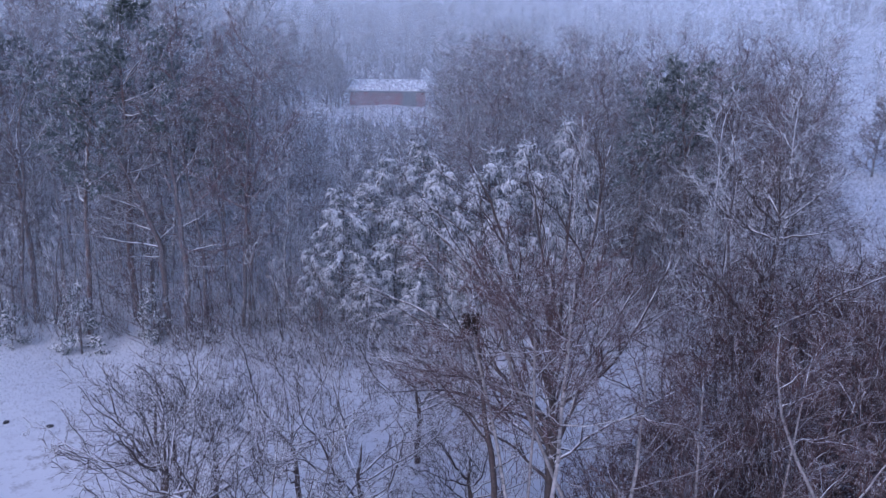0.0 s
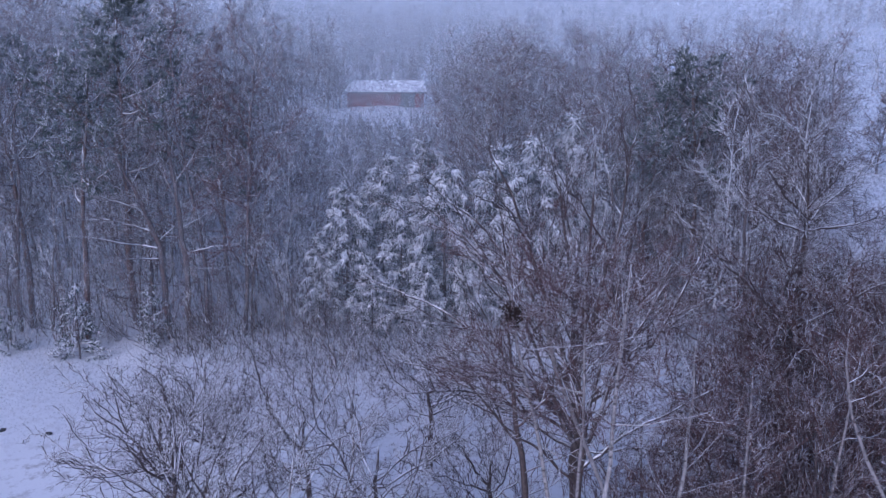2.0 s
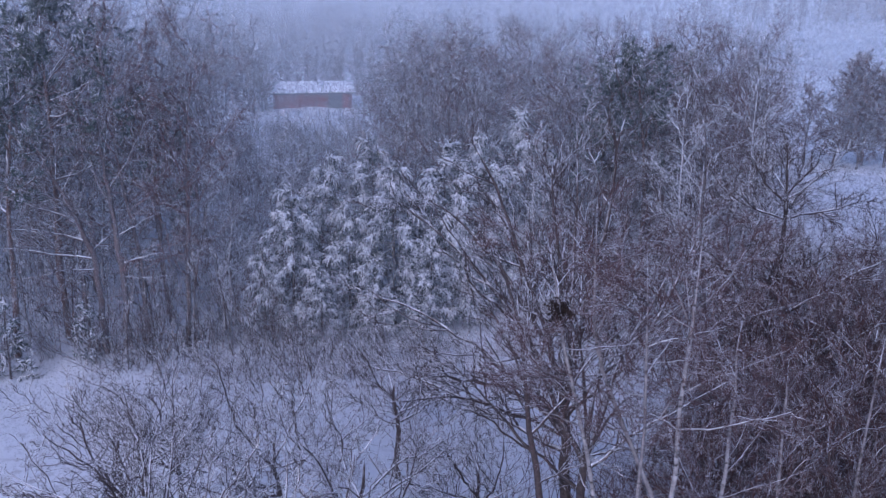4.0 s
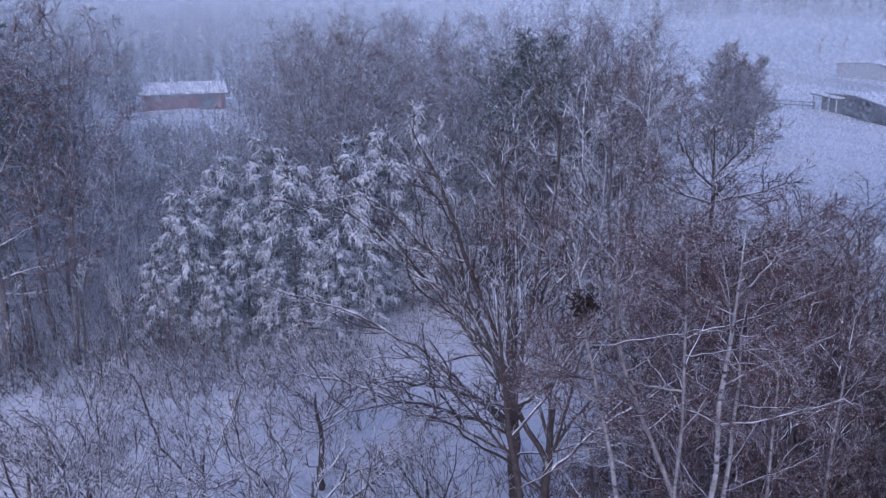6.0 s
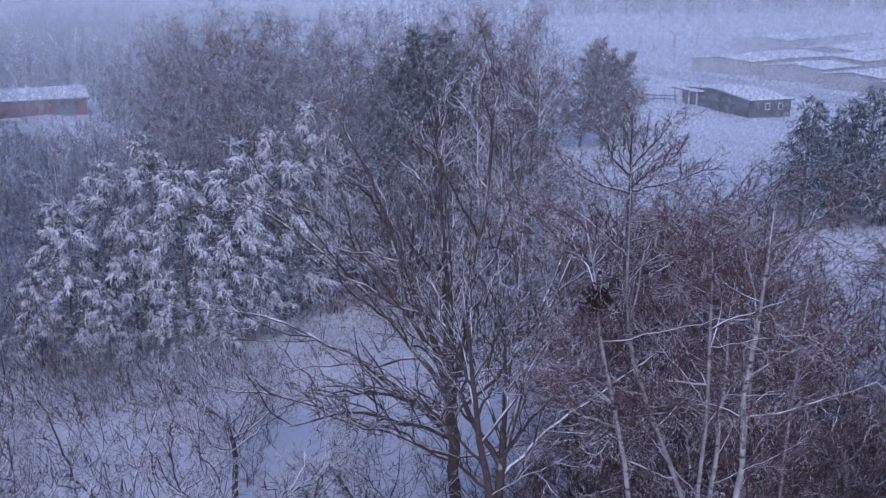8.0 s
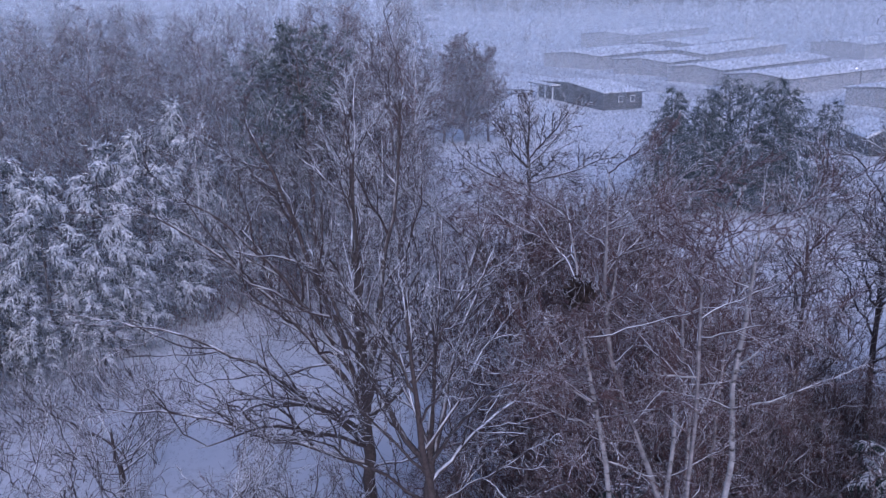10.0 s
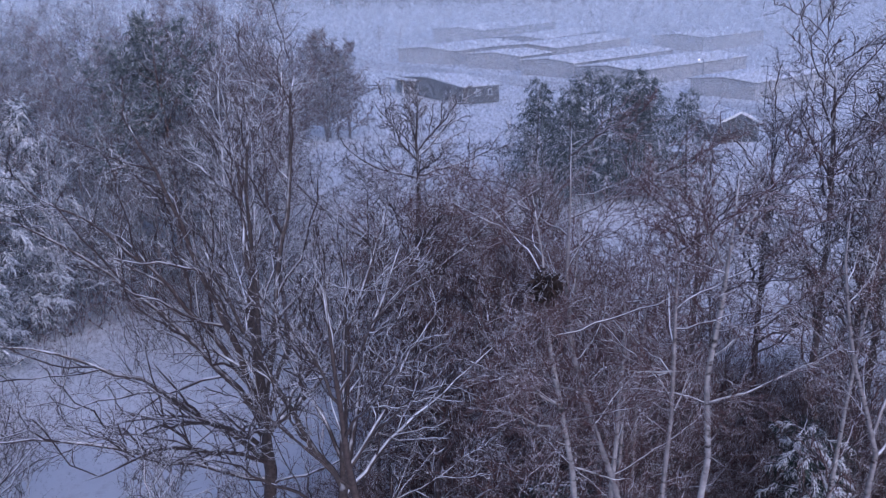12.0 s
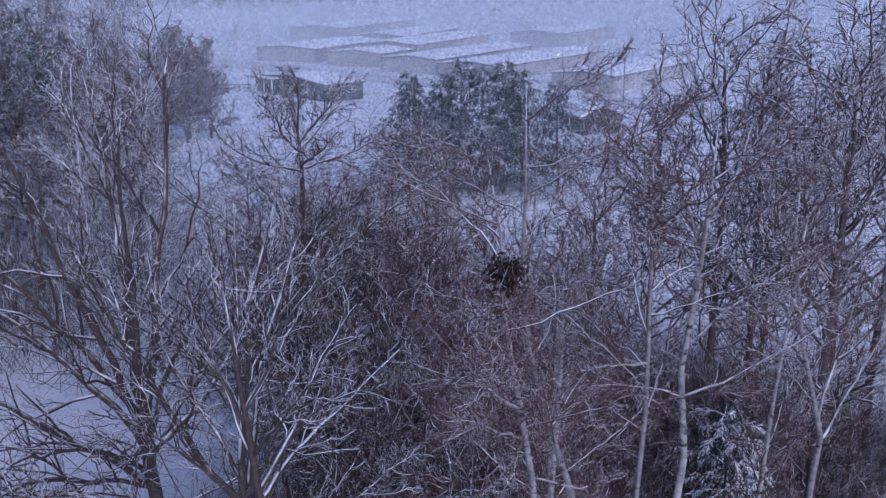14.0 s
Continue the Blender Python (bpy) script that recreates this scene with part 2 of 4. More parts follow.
def build_ground():
    near_x, near_y = np.arange(-70, 131, 1.6), np.arange(-12, 171, 1.6)
    out = np.array([15, 40, 80, 140, 220, 330, 480, 700, 1000, 1500, 2300, 3400])
    xs = np.concatenate([-70 - out[::-1], near_x, near_x[-1] + out])
    ys = np.concatenate([-12 - out[::-1], near_y, near_y[-1] + out])
    gx, gy = np.meshgrid(xs, ys)
    v = np.stack([gx, gy, ground_z(gx, gy)], -1).reshape(-1, 3)
    nx, ny = len(xs), len(ys)
    i, j = np.meshgrid(np.arange(ny - 1), np.arange(nx - 1), indexing="ij")
    p = (i * nx + j).ravel()
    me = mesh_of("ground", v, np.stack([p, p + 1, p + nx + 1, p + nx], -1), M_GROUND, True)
    tagged(new("ground", me), "snow-covered ground with brown patches and a darker round one under the thicket", "ground", kind="structure")


build_ground()


def at_ground(x, y, turn=0.0, size=1.0, sink=0.05):
    return pose(x, y, float(ground_z(x, y)) - sink, 0, 0, turn) @ Matrix.Diagonal((size, size, size, 1))


# ---- trees ----
def bare_tree(name, seed, h, r, form, counts, mats, label, thin=0.008, limbs_apart=True, stout=0.33, second=0.2):
    """A bare broadleaf tree: trunk with main limbs, and a crown of branches and twigs in three or four orders."""
    rng = np.random.default_rng(seed)
    n1, n2, n3, n4 = counts
    top, low, reach, a1, up, wob = form
    P0, R0 = stem(rng, h * top, r, 13, wob * (0.2 if limbs_apart else 0.42), tip=0.2 if top > 0.8 else (0.5 if top < 0.65 else 0.32))
    P1, R1 = shoots(rng, P0, R0, n1, (low, 0.99), lambda f, p: h * reach * (1.15 - 0.62 * f), lambda f: a1 * (1.2 - 0.55 * f), up, wob, 12 if limbs_apart else 6, (r * stout, 0.14, thin * 1.6))
    P2, R2 = shoots(rng, P1, R1, n2, (0.18, 1.0), lambda f, p: p * 0.52 * (1.15 - 0.6 * f), 44, up * 0.9, wob * 1.2, (7 if n4 > 2 else 4) if limbs_apart else 3, (r * second, 0.3, thin * 1.25))
    P3, R3 = shoots(rng, P2, R2, n3, (0.12, 1.0), lambda f, p: p * (0.36 if n4 > 2 else 0.5) * (1.15 - 0.55 * f), 44, up * 0.7, wob * 1.4, {5: 3, 4: 3, 3: 2, 2: 1, 0: 2}[n4], (r * 0.09, 0.5, thin))
    sets = [(P0, R0, 9), (P1, R1, 5), (P2, R2, 4 if limbs_apart and n4 > 2 else 3), (P3, R3, 3)]
    if n4:
        P4, R4 = shoots(rng, P3, R3, max(n4, 3), (0.15, 1.0), lambda f, p: p * 0.55, 36, up * 0.4, wob * 1.4, 2 if n4 > 3 else 1, (thin * 1.6, 0.6, thin * 0.8))
        sets.append((P4, R4, 3))
    k = h / max(P[..., 2].max() for P, _, _ in sets)
    wide = (0.5 + 0.5 * k) / k
    sets = [(P * np.array([k * wide, k * wide, k]), R, n) for P, R, n in sets]
    root = tagged(new(name), label, "tree")
    child("trunk", mesh_of("trunk", *tubes(*sets[0]), mats[0], True), root)
    first = 1
    if limbs_apart:
        for P, R in zip(*sets[1][:2]):
            child("limb", mesh_of("limb", *tubes(P[None], R[None], 6), mats[-1] if len(mats) > 2 else mats[0], True), root)
        first = 2
    crown = child("crown", mesh_of("crown", *joined([tubes(*q) for q in sets[first:]]), mats[1]), root)
    tagged(crown, kind="stuff")
    return root


# trunk share, lowest limb, reach, limb angle, turn to the sky, waviness
UPRIGHT = (0.93, 0.38, 0.32, 48, 0.07, 0.15)
SLENDER = (0.97, 0.42, 0.15, 44, 0.06, 0.14)
WOODY = (0.90, 0.16, 0.36, 60, 0.035, 0.17)
BUSHY = (0.85, 0.05, 0.30, 52, 0.07, 0.15)
BROAD = (0.72, 0.40, 0.40, 64, 0.045, 0.17)


def young_shrub(name, seed, h, stems, mats, label, per=(5, 3)):
    """A many-stemmed shrub with thin twigs."""
    rng = np.random.default_rng(seed)
    base = np.zeros((stems, 2, 3))
    base[:, 0, :2] = rng.normal(size=(stems, 2)) * h * 0.08
    base[:, 1] = base[:, 0] + np.array([0, 0, 0.05])
    rad = np.full((stems, 2), 0.03)
    P1, R1 = shoots(rng, base, rad, 1, (0, 1), lambda f, p: h + 0 * f, 24, 0.05, 0.13, 6, (0.035, 0.25, 0.008))
    P2, R2 = shoots(rng, P1, R1, per[0], (0.25, 1.0), lambda f, p: p * 0.38 * (1.1 - 0.5 * f), 36, 0.07, 0.16, 3, (0.016, 0.4, 0.007))
    P3, R3 = shoots(rng, P2, R2, per[1], (0.2, 1.0), lambda f, p: p * 0.45, 36, 0.05, 0.2, 2, (0.009, 0.6, 0.006))
    root = tagged(new(name), label, "shrub")
    for P, R in zip(P1, R1):
        child("stem", mesh_of("stem", *tubes(P[None], R[None], 4), mats[0], True), root)
    tagged(child("crown", mesh_of("crown", *joined([tubes(P2, R2, 3), tubes(P3, R3, 3)]), mats[1]), root), kind="stuff")
    return root


def spruce(name, seed, h, r, mats, label, boughs=56, spread=0.24, droop=0.30, low=0.06, per=(9, 5), fat=0.06, snow=0.0):
    """A conifer with whorls of drooping boughs, side sprays on each, and lying snow as ridges of its own."""
    rng = np.random.default_rng(seed)
    P0, R0 = stem(rng, h, r, 8, 0.02, tip=0.05)
    P1, R1 = shoots(rng, P0, R0, boughs, (low, 0.985), lambda f, p: h * spread * (1.06 - f) ** 0.85 + 0.25, 84, 0.05, 0.05, 6, (r * 0.28, 0.2, 0.012), droop)
    P2, R2 = shoots(rng, P1, R1, per[0], (0.2, 1.0), lambda f, p: p * 0.42 * (1.2 - 0.75 * f), 48, -0.02, 0.08, 3, (fat, 0.45, fat * 0.4), droop * 0.6)
    P3, R3 = shoots(rng, P2, R2 + fat, per[1], (0.15, 1.0), lambda f, p: p * 0.42 + 0.06, 46, -0.02, 0.10, 1, (fat * 0.8, 0.25, fat * 0.2), droop * 0.6)
    R2 = np.maximum(R2, fat * 0.55)
    root = tagged(new(name), label, "tree")
    child("trunk", mesh_of("trunk", *joined([tubes(P0, R0, 7), tubes(P1, R1, 4)]), M_BARK, True), root)
    child("crown", mesh_of("crown", *joined([tubes(P2, R2, 3), tubes(P3, R3, 3)]), mats, False), root)
    if snow:
        keep = rng.random(len(P2)) < snow
        S, q = P2[keep] + np.array([0, 0, fat * 1.1]), R2[keep] * 0 + fat * 0.95
        q = q * rng.uniform(0.6, 1.5, (len(q), 1)) * np.array([0.6, 1.15, 1.0, 0.5])
        keep3 = rng.random(len(P3)) < snow * 0.6
        S3, q3 = P3[keep3] + np.array([0, 0, fat * 0.5]), R3[keep3] * 1.1 + fat * 0.15
        child("snow", mesh_of("snow", *joined([tubes(S, q, 4), tubes(S3, q3, 3)]), M_SNOW, True), root, "thick snow lying on the boughs")["kind"] = "stuff"
    return root


def pine(name, seed, h, r, label, low=0.5, limbs=17):
    """A pine: bare reddish trunk below, a rounded uneven crown of needle tufts above."""
    rng = np.random.default_rng(seed)
    P0, R0 = stem(rng, h * 0.97, r, 9, 0.05, tip=0.15)
    P1, R1 = shoots(rng, P0, R0, limbs, (low, 0.98), lambda f, p: h * 0.20 * (1.45 - 1.05 * ((f - low) / (1 - low)) ** 1.5), 66, 0.08, 0.14, 6, (r * 0.4, 0.2, 0.02))
    P2, R2 = shoots(rng, P1, R1, 7, (0.35, 1.0), lambda f, p: p * 0.34, 45, 0.12, 0.15, 3, (0.04, 0.4, 0.015))
    P3, R3 = shoots(rng, P2, R2, 5, (0.3, 1.0), lambda f, p: 0.5 + 0 * p * f, 45, 0.10, 0.12, 1, (0.03, 0.8, 0.02))
    tips = P3.copy()
    T, q = shoots(rng, tips, R3 + 0.05, 7, (0.2, 1.0), lambda f, p: 0.36 + 0 * p * f, 55, 0.12, 0.05, 1, (0.038, 0.5, 0.03))
    root = tagged(new(name), label, "tree")
    child("trunk", mesh_of("trunk", *joined([tubes(P0, R0, 8), tubes(P1, R1, 5), tubes(P2, R2, 3)]), M_PINEBARK, True), root)
    child("crown", mesh_of("crown", *tubes(T, q, 3), M_PINE), root)
    return root


def spread_out(proto, places, group=""):
    """Stands the first of a kind at the first place and copies at the others: rows of x, y, turn, size."""
    if group:
        proto["group"] = group
    first, *rest = places
    made = [copy_thing(proto, at_ground(x, y, a, s)) for x, y, a, s in rest]
    proto.matrix_basis = at_ground(*first)
    return made


def limbed_tree(name, seed, trunk, limbs, counts, mats, label, thin=0.01, reach=0.46, spray=38, wob=0.11, up=0.05, category="tree"):
    """A tree with a trunk along nodes (x, y, z, radius) and main limbs given one by one: height where it leaves the trunk,
    compass angle, slope at its start and at its end, length, radius; branches and twigs in three more orders."""
    rng = np.random.default_rng(seed)
    t = np.asarray(trunk, float)
    zs = np.linspace(t[0, 2], t[-1, 2], 19)
    P0 = np.stack([np.interp(zs, t[:, 2], t[:, 0]), np.interp(zs, t[:, 2], t[:, 1]), zs], 1)
    P0[1:-1] = (P0[:-2] + 2 * P0[1:-1] + P0[2:]) / 4
    P0[1:-1, :2] += rng.normal(size=(17, 2)) * 0.25 * t[0, 3]
    R0 = np.interp(zs, t[:, 2], t[:, 3])
    n = 13
    P1, R1 = [], []
    for z, az, el0, el1, ln, r in limbs:
        start = np.array([np.interp(z, zs, P0[:, 0]), np.interp(z, zs, P0[:, 1]), z])
        f = np.linspace(0, 1, n - 1)
        turn = np.radians(az) + np.cumsum(rng.normal(size=n - 1)) * wob * 0.8
        el = np.radians(el0 + (el1 - el0) * f) + rng.normal(size=n - 1) * wob * 1.1
        d = np.stack([np.cos(el) * np.cos(turn), np.cos(el) * np.sin(turn), np.sin(el)], 1)
        P1.append(np.concatenate([start[None], start + np.cumsum(d * ln / (n - 1), 0)]))
        R1.append(r * np.linspace(1, 0.16, n) ** 0.8)
    P1, R1 = np.stack(P1), np.stack(R1)
    n2, n3, n4 = counts
    big = R1.max()
    P2, R2 = shoots(rng, P1, R1, n2, (0.16, 1.0), lambda f, p: p * reach * (1.12 - 0.62 * f), spray, up, wob * 1.25, 7, (big * 0.5, 0.25, thin * 1.2))
    P3, R3 = shoots(rng, P2, R2, n3, (0.12, 1.0), lambda f, p: p * 0.42 * (1.15 - 0.55 * f), spray + 3, up, wob * 1.5, 3, (big * 0.24, 0.45, thin))
    P4, R4 = shoots(rng, P3, R3, n4, (0.15, 1.0), lambda f, p: p * 0.5, spray, up * 0.6, wob * 1.5, 1, (thin * 1.3, 0.6, thin * 0.7))
    root = tagged(new(name), label, category)
    child("trunk", mesh_of("trunk", *tubes(P0[None], R0[None], 9), mats[0], True), root)
    for P, R in zip(P1, R1):
        child("limb", mesh_of("limb", *tubes(P[None], R[None], 6), mats[-1] if len(mats) > 2 else mats[0], True), root)
    tagged(child("crown", mesh_of("crown", *joined([tubes(P2, R2, 4), tubes(P3, R3, 3), tubes(P4, R4, 3)]), mats[1]), root), kind="stuff")
    return root


def plant(tree, x, y, turn=0.0):
    tree.matrix_basis = at_ground(x, y, turn)


# the large spreading tree that the camera rounds
plant(limbed_tree("broadleaf_tree", 11, [(0, 0, 0, 0.23), (0.05, 0, 4, 0.19), (0, 0.05, 8.4, 0.15), (-0.15, 0.1, 11, 0.09), (-0.2, 0.2, 13.5, 0.05)], [
    (6.5, 150, 24, 4, 8.0, 0.08), (6.9, 164, 44, 14, 8.2, 0.085), (7.8, 150, 60, 28, 8.8, 0.09), (8.3, 172, 78, 62, 8.6, 0.10),
    (8.5, 20, 84, 79, 8.8, 0.10), (8.0, -30, 42, 72, 6.8, 0.09), (7.4, -116, 42, 20, 6.0, 0.07), (7.9, 60, 46, 34, 6.6, 0.075),
    (8.2, -80, 62, 44, 6.6, 0.075), (8.4, 128, 62, 40, 8.2, 0.08), (7.2, -150, 42, 18, 7.4, 0.07), (7.6, -8, 55, 36, 6.0, 0.07),
    (8.6, -122, 76, 66, 8.0, 0.08), (6.3, -42, 30, 16, 4.6, 0.05), (8.7, 70, 78, 70, 8.4, 0.085), (7.0, 202, 34, 8, 7.4, 0.065),
], (9, 6, 4), (M_BARK, M_NEARTWIG, M_BARK), "large spreading bare tree with snow along its limbs", 0.0115), 3.6, 30.3)
# the forked tree before it
plant(limbed_tree("broadleaf_tree", 12, [(0, 0, 0, 0.16), (0, 0, 5, 0.13), (0.05, 0, 8.7, 0.11), (0.15, 0, 10.5, 0.05)], [
    (8.6, 150, 66, 60, 6.4, 0.08), (8.8, 10, 70, 58, 5.6, 0.075), (8.3, -20, 48, 40, 5.0, 0.06), (7.8, 175, 46, 34, 4.4, 0.05),
    (9.4, 60, 76, 70, 5.6, 0.06), (9.6, -110, 66, 52, 5.0, 0.055), (8.9, -70, 52, 40, 4.4, 0.05), (9.2, 110, 58, 48, 4.6, 0.05),
], (8, 5, 4), (M_BARK, M_NEARTWIG, M_BARK), "bare many-limbed tree with fine dark twigs", 0.0095), 3.2, 26.0)

plant(limbed_tree("broadleaf_tree", 27, [(0.4, 0, 0, 0.12), (0.1, 0, 9.6, 0.085), (-0.15, 0, 11.6, 0.065), (-0.3, 0, 12.8, 0.045), (-0.6, 0, 15.0, 0.012)], [
    (11.0, 170, 50, 44, 3.2, 0.035), (11.6, 0, 56, 50, 3.4, 0.04), (12.0, 90, 55, 48, 3.0, 0.03), (12.2, -100, 50, 44, 3.0, 0.03),
    (12.8, 150, 64, 58, 2.8, 0.03), (13.0, -30, 62, 56, 2.8, 0.03), (10.4, -60, 40, 36, 2.8, 0.025), (13.5, 60, 60, 60, 2.2, 0.022),
], (8, 6, 4), (M_BARK, M_NEARTWIG, M_BARK), "slender dark-stemmed bare tree with ascending limbs", 0.008), 1.4, 22.2)


def low_tree(seed, x, y, h, spread, label, number=11, thin=0.0105):
    """A low tree of orchard growth: a short trunk, crooked limbs that spread and then turn up, seen from above."""
    rng = np.random.default_rng(seed)
    limbs = []
    for i in range(number):
        el = rng.uniform(4, 54)
        limbs.append((h * rng.uniform(0.38, 0.6), 360 * (i + 0.7 * rng.random()) / number * 5, el, el + rng.uniform(4, 34), spread * rng.uniform(0.85, 1.25), rng.uniform(0.03, 0.052)))
    tree = limbed_tree("broadleaf_tree", seed, [(0, 0, 0, 0.14), (0.1, 0, h * 0.4, 0.10), (-0.1, 0.1, h * 0.6, 0.05), (0, 0.2, h * 0.7, 0.02)], limbs, (8, 6, 3),
                       (M_BARK, M_ORCHARD, M_ORCHARD), label, thin, 0.5, 42, 0.17, 0.07)
    plant(tree, x, y)


# low spreading trees over the open snow
for seed, x, y, h, spread, label in [
    (13, -4.0, 20.6, 13.4, 4.4, "bare wide-crowned tree over open snow"),
    (17, -6.9, 24.0, 12.6, 4.6, "low bare spreading tree over open snow"),
    (18, -6.4, 19.2, 12.4, 3.8, "bare tree with a thin wide crown"),
    (14, -1.4, 24.0, 10.8, 3.0, "low bare spreading tree with crooked limbs"),
    (19, -2.6, 27.6, 11.8, 4.4, "low bare spreading tree with crooked limbs"),
    (20, -9.0, 29.0, 11.4, 4.2, "low bare spreading tree over open snow"),
    (25, -5.6, 32.0, 10.0, 4.2, "low bare spreading tree over open snow"),
    (28, -8.2, 25.6, 13.0, 4.2, "bare wide-crowned tree over open snow"),
    (37, -10.5, 31.5, 10.6, 4.2, "low bare spreading tree over open snow"),
    (38, 0.9, 29.8, 9.2, 3.2, "low bare spreading tree with crooked limbs"),
    (30, -1.6, 41.0, 6.6, 3.6, "low bare spreading tree with crooked limbs"),
    (35, -9.8, 36.0, 8.4, 4.2, "low bare spreading tree over open snow"),
]:
    low_tree(seed, x, y, h, spread, label)

# tall trees on the edge of the thicket
NEAR = [
    # name, seed, x, y, height, trunk radius, form, counts, materials, label, least twig radius
    ("broadleaf_tree", 16, 20.4, 25.2, 20.5, 0.16, UPRIGHT, (24, 9, 7, 3), (M_WOODBARK, M_TWIG, M_LIMB), "tall bare tree with steep limbs and dark bark", 0.012),
]
for n, (name, seed, x, y, h, r, form, counts, mats, label, thin) in enumerate(NEAR):
    bare_tree(name, seed, h, r, form, counts, mats, label, thin, True, 0.28, 0.17).matrix_basis = at_ground(x, y, 40.0 * n)

# a tree with long low limbs under an open rounded crown
plant(limbed_tree("broadleaf_tree", 15, [(0, 0, 0, 0.17), (0, 0, 9, 0.12), (0.1, 0, 13, 0.07), (0.1, 0.1, 15.1, 0.02)], [
    (9.0, 165, 48, 34, 6.0, 0.075), (9.2, -30, 46, 30, 6.2, 0.08), (9.8, 80, 45, 30, 5.0, 0.06), (9.6, -110, 46, 34, 5.0, 0.06),
    (13.0, 150, 10, 42, 3.1, 0.05), (13.1, -28, 10, 40, 3.2, 0.05), (13.2, 60, 16, 44, 2.9, 0.045), (13.2, -110, 16, 44, 2.9, 0.045),
    (13.6, 195, 26, 50, 2.9, 0.045), (13.7, 15, 26, 50, 2.9, 0.045), (13.9, 120, 40, 62, 2.5, 0.04), (13.9, -70, 40, 62, 2.5, 0.04), (14.2, 240, 56, 74, 2.1, 0.035), (14.2, 80, 58, 74, 2.0, 0.035),
    (10.8, 100, 40, 26, 3.8, 0.045), (10.6, -60, 40, 26, 4.0, 0.045),
], (10, 7, 4), (M_BARK, M_NEARTWIG, M_BARK), "bare tree with an open rounded crown and snowy limbs", 0.0125), 12.0, 35.3)

PALE = "slender birch with pale bark and fine red-brown twigs"
BOWED = "birch with a bowed pale trunk and fine red-brown twigs"


def birch(seed, nodes, label, first, extra=(), number=15, size=1.08):
    """A birch along trunk nodes: thin dark branches from the height first upwards, and pale limbs of its own."""
    rng = np.random.default_rng(seed)
    top = nodes[-1][2]
    limbs = [(first + (top - 0.3 - first) * (i + rng.random()) / number, rng.uniform(0, 360), rng.uniform(12, 44), rng.uniform(0, 40),
              size * rng.uniform(1.1, 2.2), rng.uniform(0.009, 0.014)) for i in range(number)]
    tree = limbed_tree("birch", seed, nodes, limbs, (9, 7, 5), (M_BIRCH, M_RED, M_TWIG), label, 0.0042, 0.52, 38, 0.13, 0.0)
    if extra:
        arms = limbed_tree("birch", seed + 50, nodes, extra, (5, 5, 4), (M_BIRCH, M_RED, M_BIRCH), label, 0.0045, 0.5, 36, 0.13, 0.0)
        for ob in list(arms.children):
            if ob.name.startswith("trunk"):
                bpy.data.objects.remove(ob)
            else:
                ob.parent = tree
        bpy.data.objects.remove(arms)
    return tree


for tree in [
    birch(201, [(4.7, 17.4, 0, 0.10), (3.7, 17.4, 9.5, 0.06), (2.5, 17.3, 12.6, 0.04), (1.7, 17.3, 14.3, 0.034), (1.36, 17.25, 15.1, 0.032), (1.24, 17.25, 15.7, 0.026), (1.3, 17.2, 16.6, 0.014), (1.32, 17.2, 17.7, 0.003)],
          BOWED, 13.0, [(15.0, 200, 64, 62, 1.3, 0.026), (14.2, 190, 28, 36, 2.2, 0.016), (14.0, 10, -20, 10, 0.8, 0.012), (15.2, 20, 80, 86, 1.9, 0.022)]),
    birch(202, [(2.2, 17.1, 0, 0.09), (1.8, 17.0, 10, 0.05), (1.4, 17.0, 13.2, 0.036), (1.0, 17.0, 14.6, 0.03), (0.8, 17.0, 15.5, 0.025), (0.66, 17.0, 16.2, 0.014), (0.5, 17.0, 17.2, 0.003)],
          BOWED, 13.6, [(13.9, 195, 25, 30, 2.0, 0.015), (14.3, 150, 40, 48, 1.8, 0.014), (13.4, -20, -30, -10, 0.9, 0.015)], 12),
    birch(203, [(2.1, 15.8, 0, 0.10), (2.25, 15.8, 10, 0.06), (2.3, 15.8, 13.3, 0.04), (2.4, 15.8, 14.6, 0.034), (2.5, 15.8, 16.1, 0.03), (2.45, 15.75, 16.7, 0.012), (2.5, 15.7, 17.6, 0.003)],
          PALE, 14.0, [(16.1, 160, 58, 72, 1.2, 0.016), (16.2, -20, 50, 62, 1.3, 0.016), (15.9, 80, 58, 66, 1.2, 0.013), (15.0, -30, 30, 42, 1.7, 0.015), (14.4, -35, 15, 34, 1.8, 0.015)], 7, 0.8),
    birch(204, [(1.9, 16.1, 0, 0.08), (1.85, 16.0, 10, 0.045), (1.88, 16.0, 13.5, 0.028), (1.9, 16.0, 14.5, 0.025), (1.97, 16.0, 15.6, 0.023), (1.85, 16.0, 16.0, 0.013), (1.8, 16.0, 17.2, 0.003)],
          PALE, 14.2, [(14.85, 184, 6, 24, 0.75, 0.017), (14.2, 20, 50, 70, 1.5, 0.014)], 10),
    birch(205, [(7.4, 16.6, 0, 0.10), (7.7, 16.5, 9.5, 0.06), (8.0, 16.5, 11.9, 0.042), (7.2, 16.5, 12.9, 0.036), (6.6, 16.5, 13.9, 0.03), (6.3, 16.5, 15.1, 0.022), (6.3, 16.5, 16.2, 0.006)],
          BOWED, 11.8, [(12.0, 20, 60, 72, 2.8, 0.032), (11.6, -10, 40, 66, 2.4, 0.026)], 7, 0.9),
    birch(206, [(4.3, 19.0, 0, 0.08), (4.2, 19.0, 9, 0.05), (4.5, 19.1, 12.5, 0.036), (4.4, 19.0, 14.0, 0.022), (4.5, 19.0, 15.2, 0.005)], PALE, 10.5, (), 10, 1.0),
]:
    plant(tree, 0, 0)
